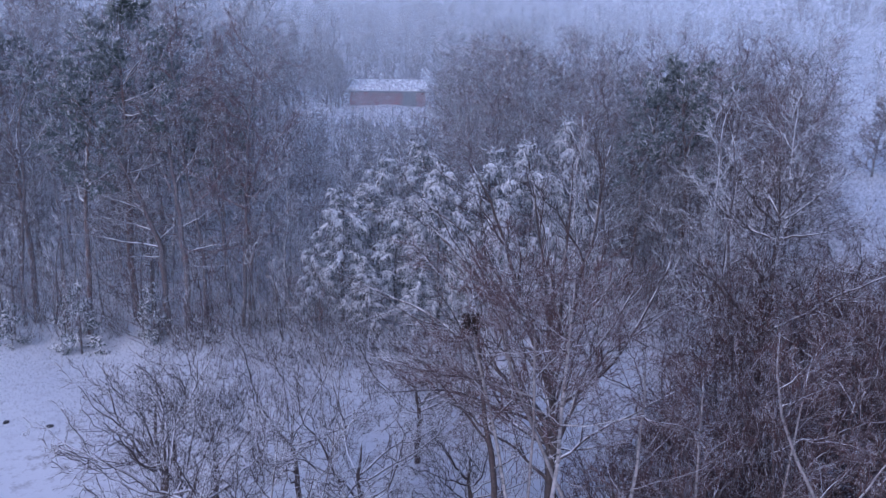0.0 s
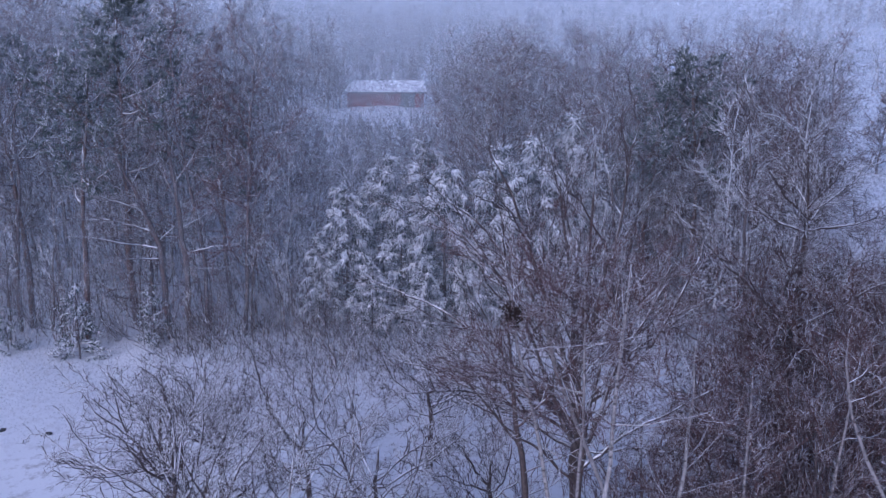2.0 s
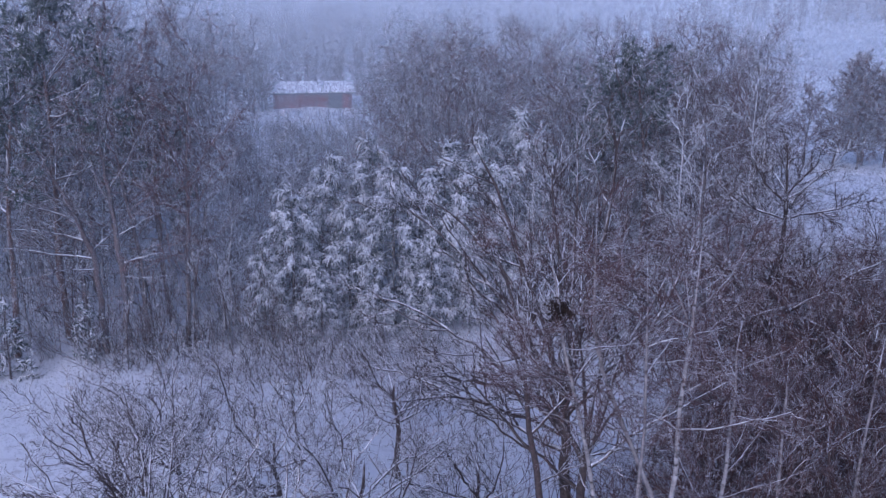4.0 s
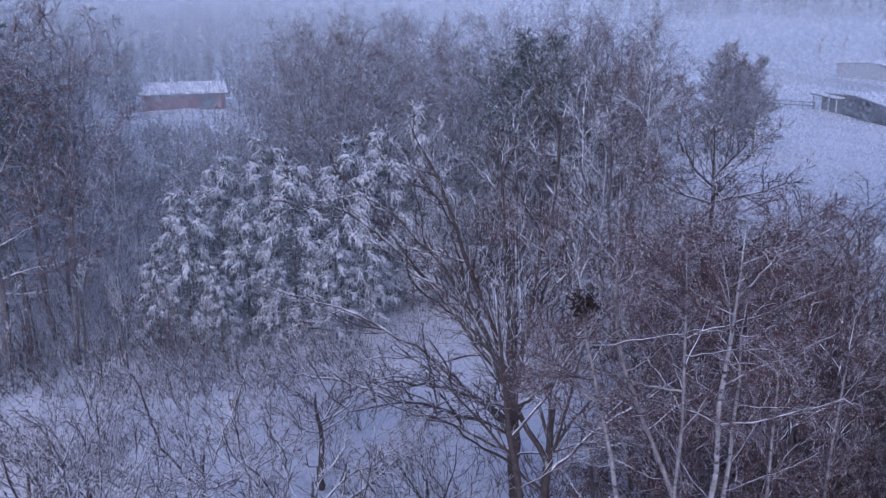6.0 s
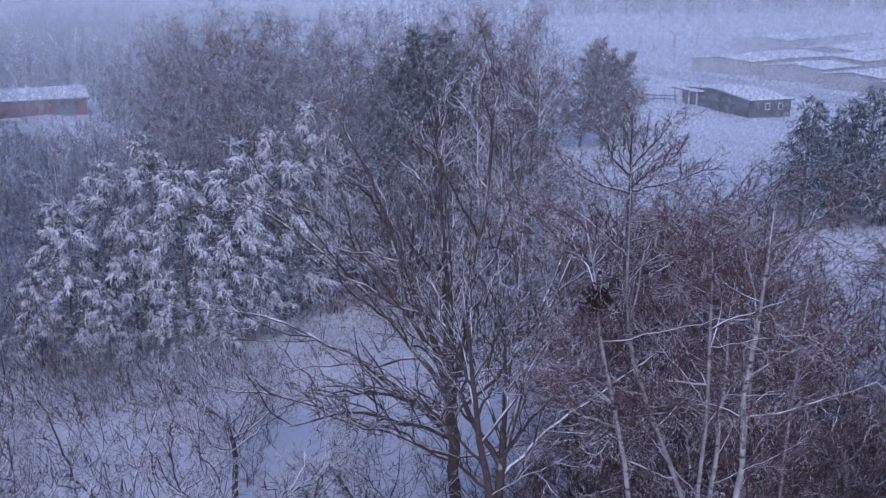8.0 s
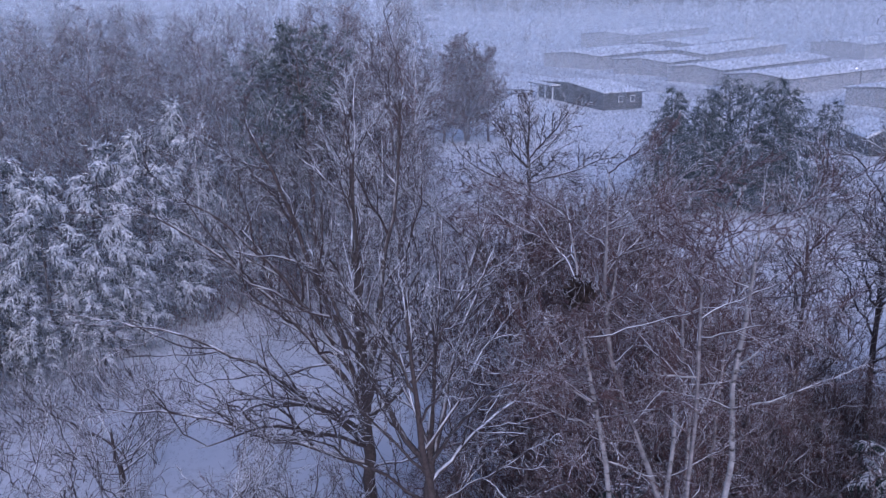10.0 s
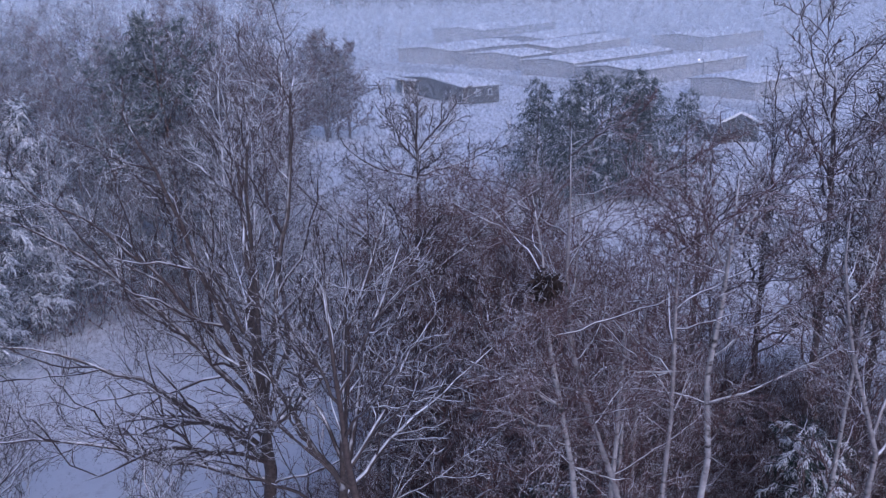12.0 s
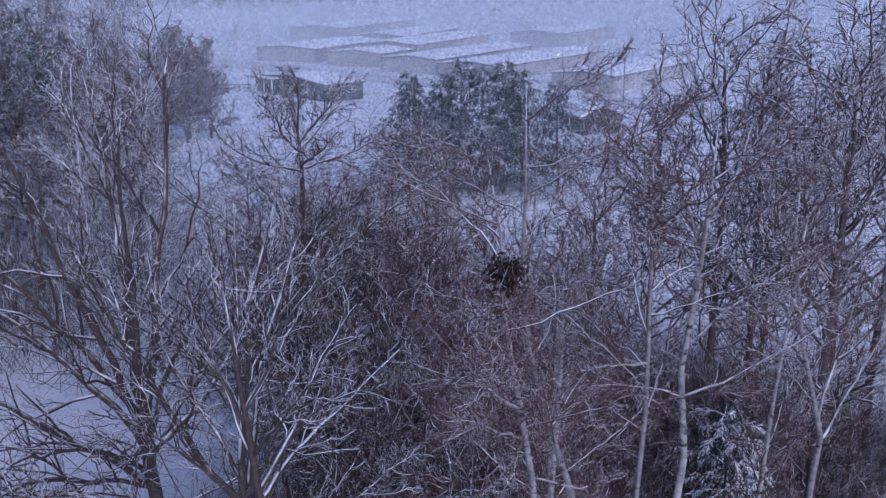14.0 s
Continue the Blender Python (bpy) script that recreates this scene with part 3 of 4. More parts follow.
slim = bare_tree("birch", 22, 15.4, 0.085, SLENDER, (24, 7, 6, 3), (M_BIRCH, M_RED, M_TWIG), PALE, 0.007, stout=0.17)
spread_out(slim, [(9.6, 18.5, 20, 1.0), (6.4, 20.8, 300, 0.95), (8.6, 22.5, 80, 0.9)], "birches")

thick = bare_tree("young_tree", 31, 13.2, 0.11, BROAD, (15, 7, 8, 2), (M_WOODBARK, M_RED), "young bare tree with dense red-brown twigs", 0.012)
rng = np.random.default_rng(5)
spots = [(7.6, 30.5), (6.0, 28.8), (7.5, 25), (9.8, 25.2), (6.4, 22.4), (8.2, 28.2), (10.6, 31), (7.4, 19.6), (10.2, 22.0), (12.4, 25.4), (6.6, 27.0), (5.6, 20.4), (9, 26), (10.5, 29.5), (13, 32), (12, 28), (15.5, 33), (15, 29.5), (18, 31), (17, 27), (20, 33.5), (21, 29), (14.5, 25.5), (11.5, 23.5), (18.5, 24), (23, 26), (8.5, 21.5), (16.5, 21), (20.5, 21.5), (9.5, 16.5), (17.5, 17), (21.5, 17.5), (25, 22), (24, 31.5), (14.5, 36.8), (17, 36), (16, 38.5), (19, 37), (22.5, 13.8), (26, 17.8), (19.5, 14.2), (24.5, 20), (15.2, 34.8), (18.2, 33.8), (21, 35.5)]
BEYOND = [(19, 43.5), (21.5, 42), (20.5, 46), (23.5, 45), (22.5, 49), (25.5, 47.5), (24.5, 42.5), (20, 50), (26.5, 51)]
BEHIND = [(10.3, 33.4, 40, 1.0), (12.3, 33.4, 130, 1.04), (11.0, 36.4, 220, 0.96), (13.6, 34.9, 310, 1.02), (13.4, 37.6, 165, 0.95), (11.6, 31.0, 255, 1.0), (13.4, 31.9, 335, 1.04), (14.9, 32.2, 15, 1.0)]
spread_out(thick, [(x, y, rng.uniform(0, 360), rng.uniform(0.68, 0.82)) for x, y in BEYOND] + [(x, y, rng.uniform(0, 360), rng.uniform(0.86, 1.03) * (0.74 if math.atan2(x + 6.5, y - 9) > 0.86 else 0.86 if y > 28.4 else 1.0 if y > 23 else 0.9)) for x, y in spots] + BEHIND, "young trees in the thicket")

tall = bare_tree("broadleaf_tree", 33, 19.0, 0.17, UPRIGHT, (22, 8, 6, 2), (M_WOODBARK, M_TWIG, M_LIMB), "tall bare tree with steep limbs and dark bark", 0.015)
spread_out(tall, [(18.9, 20.9, 0, 1.0), (23.9, 29.6, 70, 0.9), (22.5, 22.2, 150, 1.05), (25.5, 26.0, 210, 1.0), (18.2, 28.4, 300, 0.82), (19.5, 37.3, 30, 0.72), (27, 19.5, 100, 1.05), (25.5, 15.5, 40, 0.95), (30, 23.5, 260, 1.05), (21.8, 24.6, 190, 0.9)], "tall trees on the edge of the thicket")


def canes(name, seed, n, centre, half, low, high, r, mat, label, round_plan=True, lean=1.0):
    """A tangle of thin arching canes, suckers and dead stalks over a stretch of ground."""
    rng = np.random.default_rng(seed)
    a, q = rng.uniform(0, 2 * math.pi, n), np.sqrt(rng.random(n))
    if round_plan:
        x, y = centre[0] + half[0] * q * np.cos(a), centre[1] + half[1] * q * np.sin(a)
    else:
        x, y = centre[0] + half[0] * rng.uniform(-1, 1, n), centre[1] + half[1] * rng.uniform(-1, 1, n)
    clump = np.sin(x * 0.9 + 2.0 * np.sin(y * 0.37)) * np.sin(y * 0.7 + 1.5 * np.sin(x * 0.51))
    p = np.stack([x, y, ground_z(x, y)], 1)
    d = unit(np.stack([rng.normal(size=n) * lean, rng.normal(size=n) * lean, rng.uniform(0.6, 2.0, n)], 1))
    ln = (rng.uniform(low, high, n) * (0.75 + 0.35 * clump))[:, None]
    mid = p + d * ln * 0.55
    end = mid + unit(d + rng.normal(size=(n, 3)) * 0.45) * ln * 0.45
    f = rng.uniform(0.3, 0.8, (n, 1))
    fork = mid * (1 - f) + end * f
    tip = fork + unit(d + rng.normal(size=(n, 3)) * 0.8) * ln * 0.3
    main = tubes(np.stack([p, mid, end], 1), np.repeat(np.array([[r, r * 0.8, r * 0.45]]), n, 0), 3)
    side = tubes(np.stack([fork, tip], 1), np.repeat(np.array([[r * 0.6, r * 0.4]]), n, 0), 3)
    tagged(new(name, mesh_of(name, *joined([main, side]), mat)), label, "undergrowth", kind="stuff")


canes("bramble", 17, 24000, (20.0, 25.5), (13.0, 13.0), 1.2, 7.0, 0.016, M_RED, "dense tangle of bare red-brown brambles under the young trees")
canes("wood_undergrowth", 18, 4200, (-31, 71), (20, 16), 1.0, 6.0, 0.024, M_TWIG, "dense bare undergrowth among the trees of the wood", False, 0.7)
canes("wood_undergrowth", 19, 6000, (3, 77), (14, 15), 1.0, 6.0, 0.026, M_RED, "dense bare undergrowth behind the snow-laden spruces", False, 0.7)
canes("wood_undergrowth", 20, 2600, (20, 60), (10, 18), 0.8, 4.5, 0.02, M_TWIG, "dense brown undergrowth under the bare trees", True, 0.8)
canes("low_scrub", 21, 1300, (-8, 55.5), (11, 4), 0.6, 3.0, 0.022, M_TWIG, "low brown scrub at the foot of the wood", True)
canes("low_scrub", 23, 650, (-9.5, 49.0), (9, 4.5), 0.8, 3.4, 0.02, M_TWIG, "low brown scrub at the edge of the snowy field", False)
canes("far_scrub", 22, 6000, (-22, 108), (34, 16), 1.6, 3.8, 0.045, M_TWIG, "hazy bare scrub in front of the far barn", False, 0.6)


# ---- the wood ----
WOOD = "bare grey tree of the wood with snow in its branches"
kinds = [
    bare_tree("wood_tree", 51, 17.0, 0.12, WOODY, (17, 7, 6, 2), (M_WOODBARK, M_TWIG), WOOD, 0.014, False),
    bare_tree("wood_tree", 52, 16.0, 0.12, BUSHY, (17, 7, 6, 2), (M_WOODBARK, M_TWIG), WOOD, 0.014, False),
    bare_tree("wood_tree", 53, 18.0, 0.12, WOODY, (17, 7, 6, 2), (M_WOODBARK, M_RED), "bare tree of the wood with dense brown twigs", 0.015, False),
    bare_tree("wood_tree", 54, 15.0, 0.12, BUSHY, (16, 7, 6, 2), (M_FROST, M_FROST), "bare tree of the wood white with frost and snow", 0.015, False),
]
rng = np.random.default_rng(7)
places = [[], [], [], []]
# zones of the wood: x and y range, number, heights, shares of the four kinds
ZONES = [
    ((-50, -11), (57, 90), 58, (16.5, 22), (0.35, 0.25, 0.32, 0.08)),
    ((-13, 16), (64, 92), 34, (14, 19), (0.3, 0.25, 0.3, 0.15)),
    ((-2, 30), (78, 112), 30, (15.5, 19), (0.35, 0.2, 0.45, 0.0)),
    ((4, 23), (64, 92), 30, (14.5, 18.5), (0.35, 0.25, 0.4, 0.0)),
    ((7, 32), (44, 88), 32, (12, 18.5), (0.3, 0.25, 0.33, 0.12)),
]
FARWOOD = "hazy bare tree deep in the wood"
deep = [bare_tree("wood_tree", 55, 19.0, 0.2, WOODY, (13, 5, 4, 0), (M_WOODBARK, M_TWIG), FARWOOD, 0.03, False), bare_tree("wood_tree", 56, 18.0, 0.2, BUSHY, (14, 5, 4, 0), (M_WOODBARK, M_TWIG), FARWOOD, 0.03, False)]
rng = np.random.default_rng(71)
for k, tree in enumerate(deep):
    rows = []
    while len(rows) < 34:
        x, y = rng.uniform(-80, 24), rng.uniform(88, 150)
        if -23 < x < -1 and y > 124:
            continue
        sight = 22 - 18.6 * y / 136 - float(ground_z(x, y))
        h = rng.uniform(16, 21)
        if -0.175 * y < x < -0.02 * y:
            h = sight * rng.uniform(0.6, 0.86)
        elif x > -0.02 * y:
            h = min(h, 20 - 0.075 * y + 2) * rng.uniform(0.7, 1.0)
            if x > 0.24 * y - 10:
                continue
        if x < -0.175 * y and x > -0.21 * y:
            h *= 0.75
        if h > 3.5:
            rows.append((x, y, rng.uniform(0, 360), h / (19.0, 18.0)[k]))
    spread_out(tree, rows, "trees deep in the wood")

low = bare_tree("small_tree", 57, 8.0, 0.12, BUSHY, (12, 5, 4, 0), (M_WOODBARK, M_TWIG), "small bare tree on the snowy slope by the barn", 0.035, False)
rows = []
for _ in range(46):
    y = rng.uniform(84, 128)
    x = -y * rng.uniform(0.035, 0.165)
    rows.append((x, y, rng.uniform(0, 360), max(0.18, (22 - 18.6 * y / 136 - float(ground_z(x, y))) / 8.0 * rng.uniform(0.45, 0.8))))
rows += [(rng.uniform(-38, -4), rng.uniform(160, 200), rng.uniform(0, 360), rng.uniform(0.8, 1.2)) for _ in range(22)]
rows += [(rng.uniform(-36, -18.5), rng.uniform(116, 150), rng.uniform(0, 360), rng.uniform(1.0, 1.6)) for _ in range(22)]
rows += [(rng.uniform(-3.5, 12), rng.uniform(112, 150), rng.uniform(0, 360), rng.uniform(0.7, 1.15)) for _ in range(26)]
rows += [(rng.uniform(-20.5, -17.8), rng.uniform(128, 138), rng.uniform(0, 360), rng.uniform(0.8, 1.2)) for _ in range(6)]
rows += [(rng.uniform(-5.0, -2.5), rng.uniform(128, 140), rng.uniform(0, 360), rng.uniform(0.6, 0.95)) for _ in range(6)]
rows += [(rng.uniform(-18, -5), rng.uniform(118, 131), rng.uniform(0, 360), rng.uniform(0.16, 0.3)) for _ in range(26)]
rows += [(rng.uniform(-30, 10), rng.uniform(144, 166), rng.uniform(0, 360), rng.uniform(0.7, 1.05)) for _ in range(22)]
spread_out(low, rows, "small trees round the barn")

rng = np.random.default_rng(7)
taken = []
for (x0, x1), (y0, y1), count, (h0, h1), share in ZONES:
    n = tries = 0
    while n < count and tries < 3000:
        tries += 1
        x, y = rng.uniform(x0, x1), y0 + (y1 - y0) * rng.random() ** 1.2
        if x > 6 and (x > -5 + (y - 5.6) * 0.46 or (x < 15 and y < 63)):
            continue
        if any((x - a) ** 2 + (y - b) ** 2 < 4.5 for a, b in taken):
            continue
        n += 1
        taken.append((x, y))
        h = rng.uniform(h0, h1)
        if -7.5 - 0.105 * y < x < 3.2 - 0.055 * y:
            h = min(h, rng.uniform(0.7, 0.92) * (21.5 - 21 * y / 165))
        k = int(rng.choice(4, p=share))
        places[k].append((x, y, rng.uniform(0, 360), h / (17.0, 16.0, 18.0, 15.0)[k]))
for k, p in zip(kinds, places):
    spread_out(k, p, "trees of the wood")

LOWLIMBS = "bare tree with long snow-lined limbs low on its stem"
plant(limbed_tree("broadleaf_tree", 61, [(0, 0, 0, 0.2), (-0.2, 0, 5.4, 0.16), (-1.0, 0, 8.0, 0.12), (-2.1, 0, 10.4, 0.08), (-3.6, 0.2, 13.4, 0.02)], [
    (5.6, 178, 12, 2, 5.6, 0.07), (6.6, 184, 18, 4, 5.2, 0.06), (7.6, 172, 26, 10, 4.8, 0.055), (8.6, 188, 30, 18, 4.2, 0.05), (5.0, 200, 4, -4, 4.6, 0.05),
    (7.4, -80, 40, 30, 3.6, 0.045), (9.4, 10, 62, 60, 4.0, 0.05), (10.0, 90, 60, 50, 3.6, 0.04), (11.0, -60, 60, 54, 3.2, 0.035), (6.0, 60, 34, 24, 3.6, 0.045),
], (9, 6, 3), (M_WOODBARK, M_TWIG, M_PALELIMB), LOWLIMBS, 0.011), -17.9, 55.8)
plant(limbed_tree("broadleaf_tree", 63, [(0, 0, 0, 0.2), (-0.1, 0, 6, 0.16), (-0.4, 0, 9, 0.12), (-0.7, 0.1, 12, 0.07), (-1.0, 0.2, 15.4, 0.02)], [
    (5.2, 0, 18, 8, 3.8, 0.055), (6.8, 10, 30, 16, 3.6, 0.05), (8.4, 170, 60, 56, 4.6, 0.06), (9.4, 0, 60, 56, 4.8, 0.06), (10.4, 100, 56, 50, 4.0, 0.045),
    (10.8, -90, 54, 50, 4.0, 0.045), (11.6, 200, 64, 60, 3.6, 0.04), (12.2, 30, 64, 60, 3.4, 0.04), (4.4, -30, 10, 6, 3.4, 0.045),
], (9, 6, 3), (M_WOODBARK, M_TWIG, M_PALELIMB), LOWLIMBS, 0.011), -16.8, 56.3)
dense = bare_tree("far_tree", 62, 14.0, 0.2, BUSHY, (30, 9, 7, 2), (M_WOODBARK, M_RED), "round bare tree with very dense fine twigs", 0.034, False)
spread_out(dense, [(53.4, 111.2, 0, 0.98), (50.6, 112.5, 90, 0.9), (55.4, 109.8, 200, 0.86), (52, 109.5, 140, 0.8), (47.6, 114, 30, 0.72), (54, 113, 260, 0.92), (3.0, 85, 200, 1.2), (6.5, 86, 70, 1.15)])

def laden_spruce(name, seed, h, r, label, boughs=40, fine=1.0, wide=0.30, mat=None, share=0.8):
    """A conifer whose boughs carry drooping fans of snow-coated twigs, layer over layer, with dark needles and gaps between."""
    rng = np.random.default_rng(seed)
    P0, R0 = stem(rng, h, r, 8, 0.04, tip=0.08)
    P1, R1 = shoots(rng, P0, R0, boughs, (0.10, 0.99), lambda f, p: h * wide * (1.1 - f) ** 0.75 + 0.3, 78, 0.03, 0.10, 6, (r * 0.3, 0.3, 0.018), 0.30)
    N1, Q1 = shoots(rng, P1, R1, 12, (0.15, 1.0), lambda f, p: (p * 0.36 + 0.25) * fine ** 0.4, 52, -0.04, 0.12, 2, (0.05 * fine, 0.6, 0.02 * fine), 0.4)
    N2, Q2 = shoots(rng, N1, Q1 + 0.05, 5, (0.1, 1.0), lambda f, p: 0.34 * fine + 0 * p * f, 52, -0.1, 0.12, 1, (0.04 * fine, 0.5, 0.012 * fine), 0.4)
    full = rng.random(len(P1)) < share
    S1, T1 = shoots(rng, P1[full], R1[full] + 0.08, 20, (0.42, 1.0), lambda f, p: fine * (0.42 + 0.25 * f) + 0 * p, 54, 0.12, 0.10, 3, (0.042 * fine, 0.6, 0.022 * fine), 0.95)
    S2, T2 = shoots(rng, S1, T1 + 0.05, 4, (0.05, 0.9), lambda f, p: 0.22 * fine + 0 * p * f, 44, -0.05, 0.12, 1, (0.036 * fine, 0.6, 0.018 * fine), 0.8)
    root = tagged(new(name), label, "tree")
    child("trunk", mesh_of("trunk", *joined([tubes(P0, R0, 7), tubes(P1, R1, 4)]), M_BARK, True), root)
    child("crown", mesh_of("crown", *joined([tubes(N1, Q1, 3), tubes(N2, Q2, 3)]), mat or M_LADEN, False), root)
    child("snow", mesh_of("snow", *joined([tubes(S1, T1, 4), tubes(S2, T2, 3)]), M_SNOW, True), root, "snow hanging in clumps from the bough ends")["kind"] = "stuff"
    return root


laden = laden_spruce("snow_laden_spruce", 71, 10.5, 0.13, "spruce weighed down by hanging clumps of snow", 52, 1.0, 0.27, None, 0.9)
bush = laden_spruce("young_spruce", 41, 9.9, 0.10, "young spruce with snow heaped on its boughs in the thicket", 150, 0.30, 0.19, M_SPRUCE, 0.85)
spread_out(bush, [(12.5, 19.9, 0, 1.0), (6.4, 23.4, 120, 0.92), (13.6, 20.9, 200, 0.86)], "young spruces in the thicket")
spread_out(laden, [(-7.6, 59.6, 0, 0.86), (-4.2, 60.5, 80, 0.8), (-1.4, 60.4, 160, 0.98), (1.8, 61.8, 250, 1.08), (-9.3, 59.0, 300, 0.55), (4.6, 63.4, 30, 1.12), (-5.8, 57.6, 15, 0.46), (-2.6, 58.2, 215, 0.5), (0.8, 58.8, 100, 0.62), (7.4, 66.0, 60, 1.2), (-5.6, 63.5, 190, 1.0), (-2.8, 65.0, 330, 1.05), (3.2, 60.2, 120, 0.6)], "snow-laden spruces")

fir = laden_spruce("spruce", 72, 10.4, 0.16, "dark green spruce with snow drooping on its boughs", 76, 0.7, 0.36, M_SPRUCE, 0.18)
spread_out(fir, [(43.8, 63.8, 0, 0.82), (48.0, 64.2, 70, 0.9), (49.8, 62.0, 140, 0.94), (46.4, 62.6, 310, 0.86), (53.6, 62.6, 170, 0.95), (50.6, 60.2, 45, 0.84), (52.6, 60.0, 200, 0.92), (55.0, 58.2, 290, 0.86), (51, 65.5, 20, 0.95), (46, 66.5, 100, 0.9)], "spruces by the clearing")

pn = pine("pine", 73, 17.0, 0.19, "tall pine with a dark rounded crown")
spread_out(pn, [(15.3, 64.3, 0, 1.0), (-20.8, 58.5, 90, 1.18), (-23.2, 56.5, 200, 1.03), (-27.5, 58.5, 310, 1.12), (-16.1, 63.7, 50, 0.86), (12.0, 66.5, 140, 0.93), (-31, 60, 10, 1.1)], "pines")
small = spruce("young_spruce", 74, 4.6, 0.07, M_SPRUCE, "small spruce dusted with snow at the field's edge", 34, 0.32, 0.2, 0.03, (9, 7), 0.032, 0.5)
spread_out(small, [(-22.5, 53.4, 0, 1.0), (-18.6, 55.0, 90, 0.8), (-27, 54.0, 200, 0.7)], "young spruces at the field's edge")

sap = bare_tree("sapling", 82, 7.0, 0.05, SLENDER, (10, 5, 4, 0), (M_BARK, M_FROST), "thin bare sapling among taller trees", 0.011, False)
rng = np.random.default_rng(8)
rows = []
while len(rows) < 55:
    x, y = rng.uniform(-46, 26), rng.uniform(54, 78)
    if -10 < x < 13 and y < 63 or x > -5 + (y - 5.6) * 0.46:
        continue
    rows.append((x, y, rng.uniform(0, 360), rng.uniform(0.6, 1.5)))
rows += [(rng.uniform(-42, -11), rng.uniform(54.5, 60), rng.uniform(0, 360), rng.uniform(0.8, 1.4)) for _ in range(18)]
spread_out(sap, rows, "saplings of the wood")

brush = young_shrub("shrub", 81, 3.4, 9, (M_BARK, M_RED), "tangled bare shrub with snow among its stems")
rng = np.random.default_rng(9)
rows = []
for x, y in [(rng.uniform(4, 22), rng.uniform(15, 34)) for _ in range(15)]:
    rows.append((x, y, rng.uniform(0, 360), rng.uniform(1.0, 1.9)))
for x, y in [(rng.uniform(-8, 3), rng.uniform(38, 53)) for _ in range(6)]:
    rows.append((x, y, rng.uniform(0, 360), rng.uniform(0.5, 1.05)))
for x, y in [(rng.uniform(1.0, 8.5), rng.uniform(24, 36)) for _ in range(12)]:
    rows.append((x, y, rng.uniform(0, 360), rng.uniform(1.0, 1.9)))
while len(rows) < 102:
    x, y = rng.uniform(-40, 30), rng.uniform(30, 62)
    if (x < 14 and y < 54) or (x > 3 and x > 8 + (y - 26) * 0.7):
        continue
    rows.append((x, y, rng.uniform(0, 360), rng.uniform(0.6, 1.3)))
spread_out(brush, rows, "undergrowth")


# ---- far hedges and woods ----
dot = bare_tree("hedgerow_tree", 91, 11.0, 0.16, BROAD, (8, 4, 3, 0), (M_FROST, M_FROST), "distant bare hedgerow tree grey with snow", 0.05, False)
rng = np.random.default_rng(43)
rows = []
for x0, y0, x1, y1, n, size, deep in [(-60, 222, 10, 235, 9, 0.9, 8), (128, 232, 152, 200, 6, 0.7, 3), (170, 300, 300, 230, 12, 0.8, 4), (200, 205, 330, 160, 8, 0.7, 4), (112, 310, 114, 316, 2, 0.9, 2), (88, 165, 96, 180, 4, 0.6, 3), (60, 180, 90, 230, 7, 0.9, 8)]:
    for f in rng.random(n):
        rows.append((x0 + (x1 - x0) * f + rng.normal() * deep, y0 + (y1 - y0) * f + rng.normal() * deep, rng.uniform(0, 360), size * rng.uniform(0.6, 1.15)))
spread_out(dot, rows, "hedgerow trees")


def far_trees(name, rows, label, seed):
    """Far woods: rows of small bare crowns, each a bunch of short thick branches: from, to, number, height, depth of the row."""
    rng = np.random.default_rng(seed)
    start, way, size = [], [], []
    for x0, y0, x1, y1, n, h, deep in rows:
        f = rng.random(n)
        c = np.stack([x0 + (x1 - x0) * f, y0 + (y1 - y0) * f], 1) + rng.normal(size=(n, 2)) * deep
        k = 44
        hh = h * rng.uniform(0.6, 1.15, n)
        p = np.repeat(np.concatenate([c, (ground_z(c[:, 0], c[:, 1]) - 0.1)[:, None]], 1)[:, None], k, 1)
        lift = rng.uniform(0.1, 0.85, (n, k)) * hh[:, None]
        lift[:, 0] = 0
        p[..., 2] += lift
        d = unit(np.stack([rng.normal(size=(n, k)) * 1.5, rng.normal(size=(n, k)) * 1.5, np.ones((n, k))], -1))
        d[:, 0] = (0, 0, 1)
        start.append(p.reshape(-1, 3))
        way.append((d * (np.minimum(hh[:, None] - lift, 0.32 * hh[:, None]) * rng.uniform(0.6, 1.0, (n, k)))[..., None]).reshape(-1, 3))
        size.append(np.repeat(hh, k))
    p, d, s = np.concatenate(start), np.concatenate(way), np.concatenate(size)
    tagged(new(name, mesh_of(name, *tubes(np.stack([p, p + d], 1), np.stack([s * 0.02, s * 0.006], 1), 3), M_TWIG)), label, "woodland", kind="stuff")


far_trees("far_woods", [(-170, 285, 30, 295, 240, 11, 16), (-75, 222, 12, 240, 110, 10, 9), (-230, 360, 110, 365, 300, 12, 26), (160, 480, 520, 400, 300, 13, 20), (-260, 180, -70, 200, 160, 13, 18)], "distant bare woods behind the snowy fields", 41)


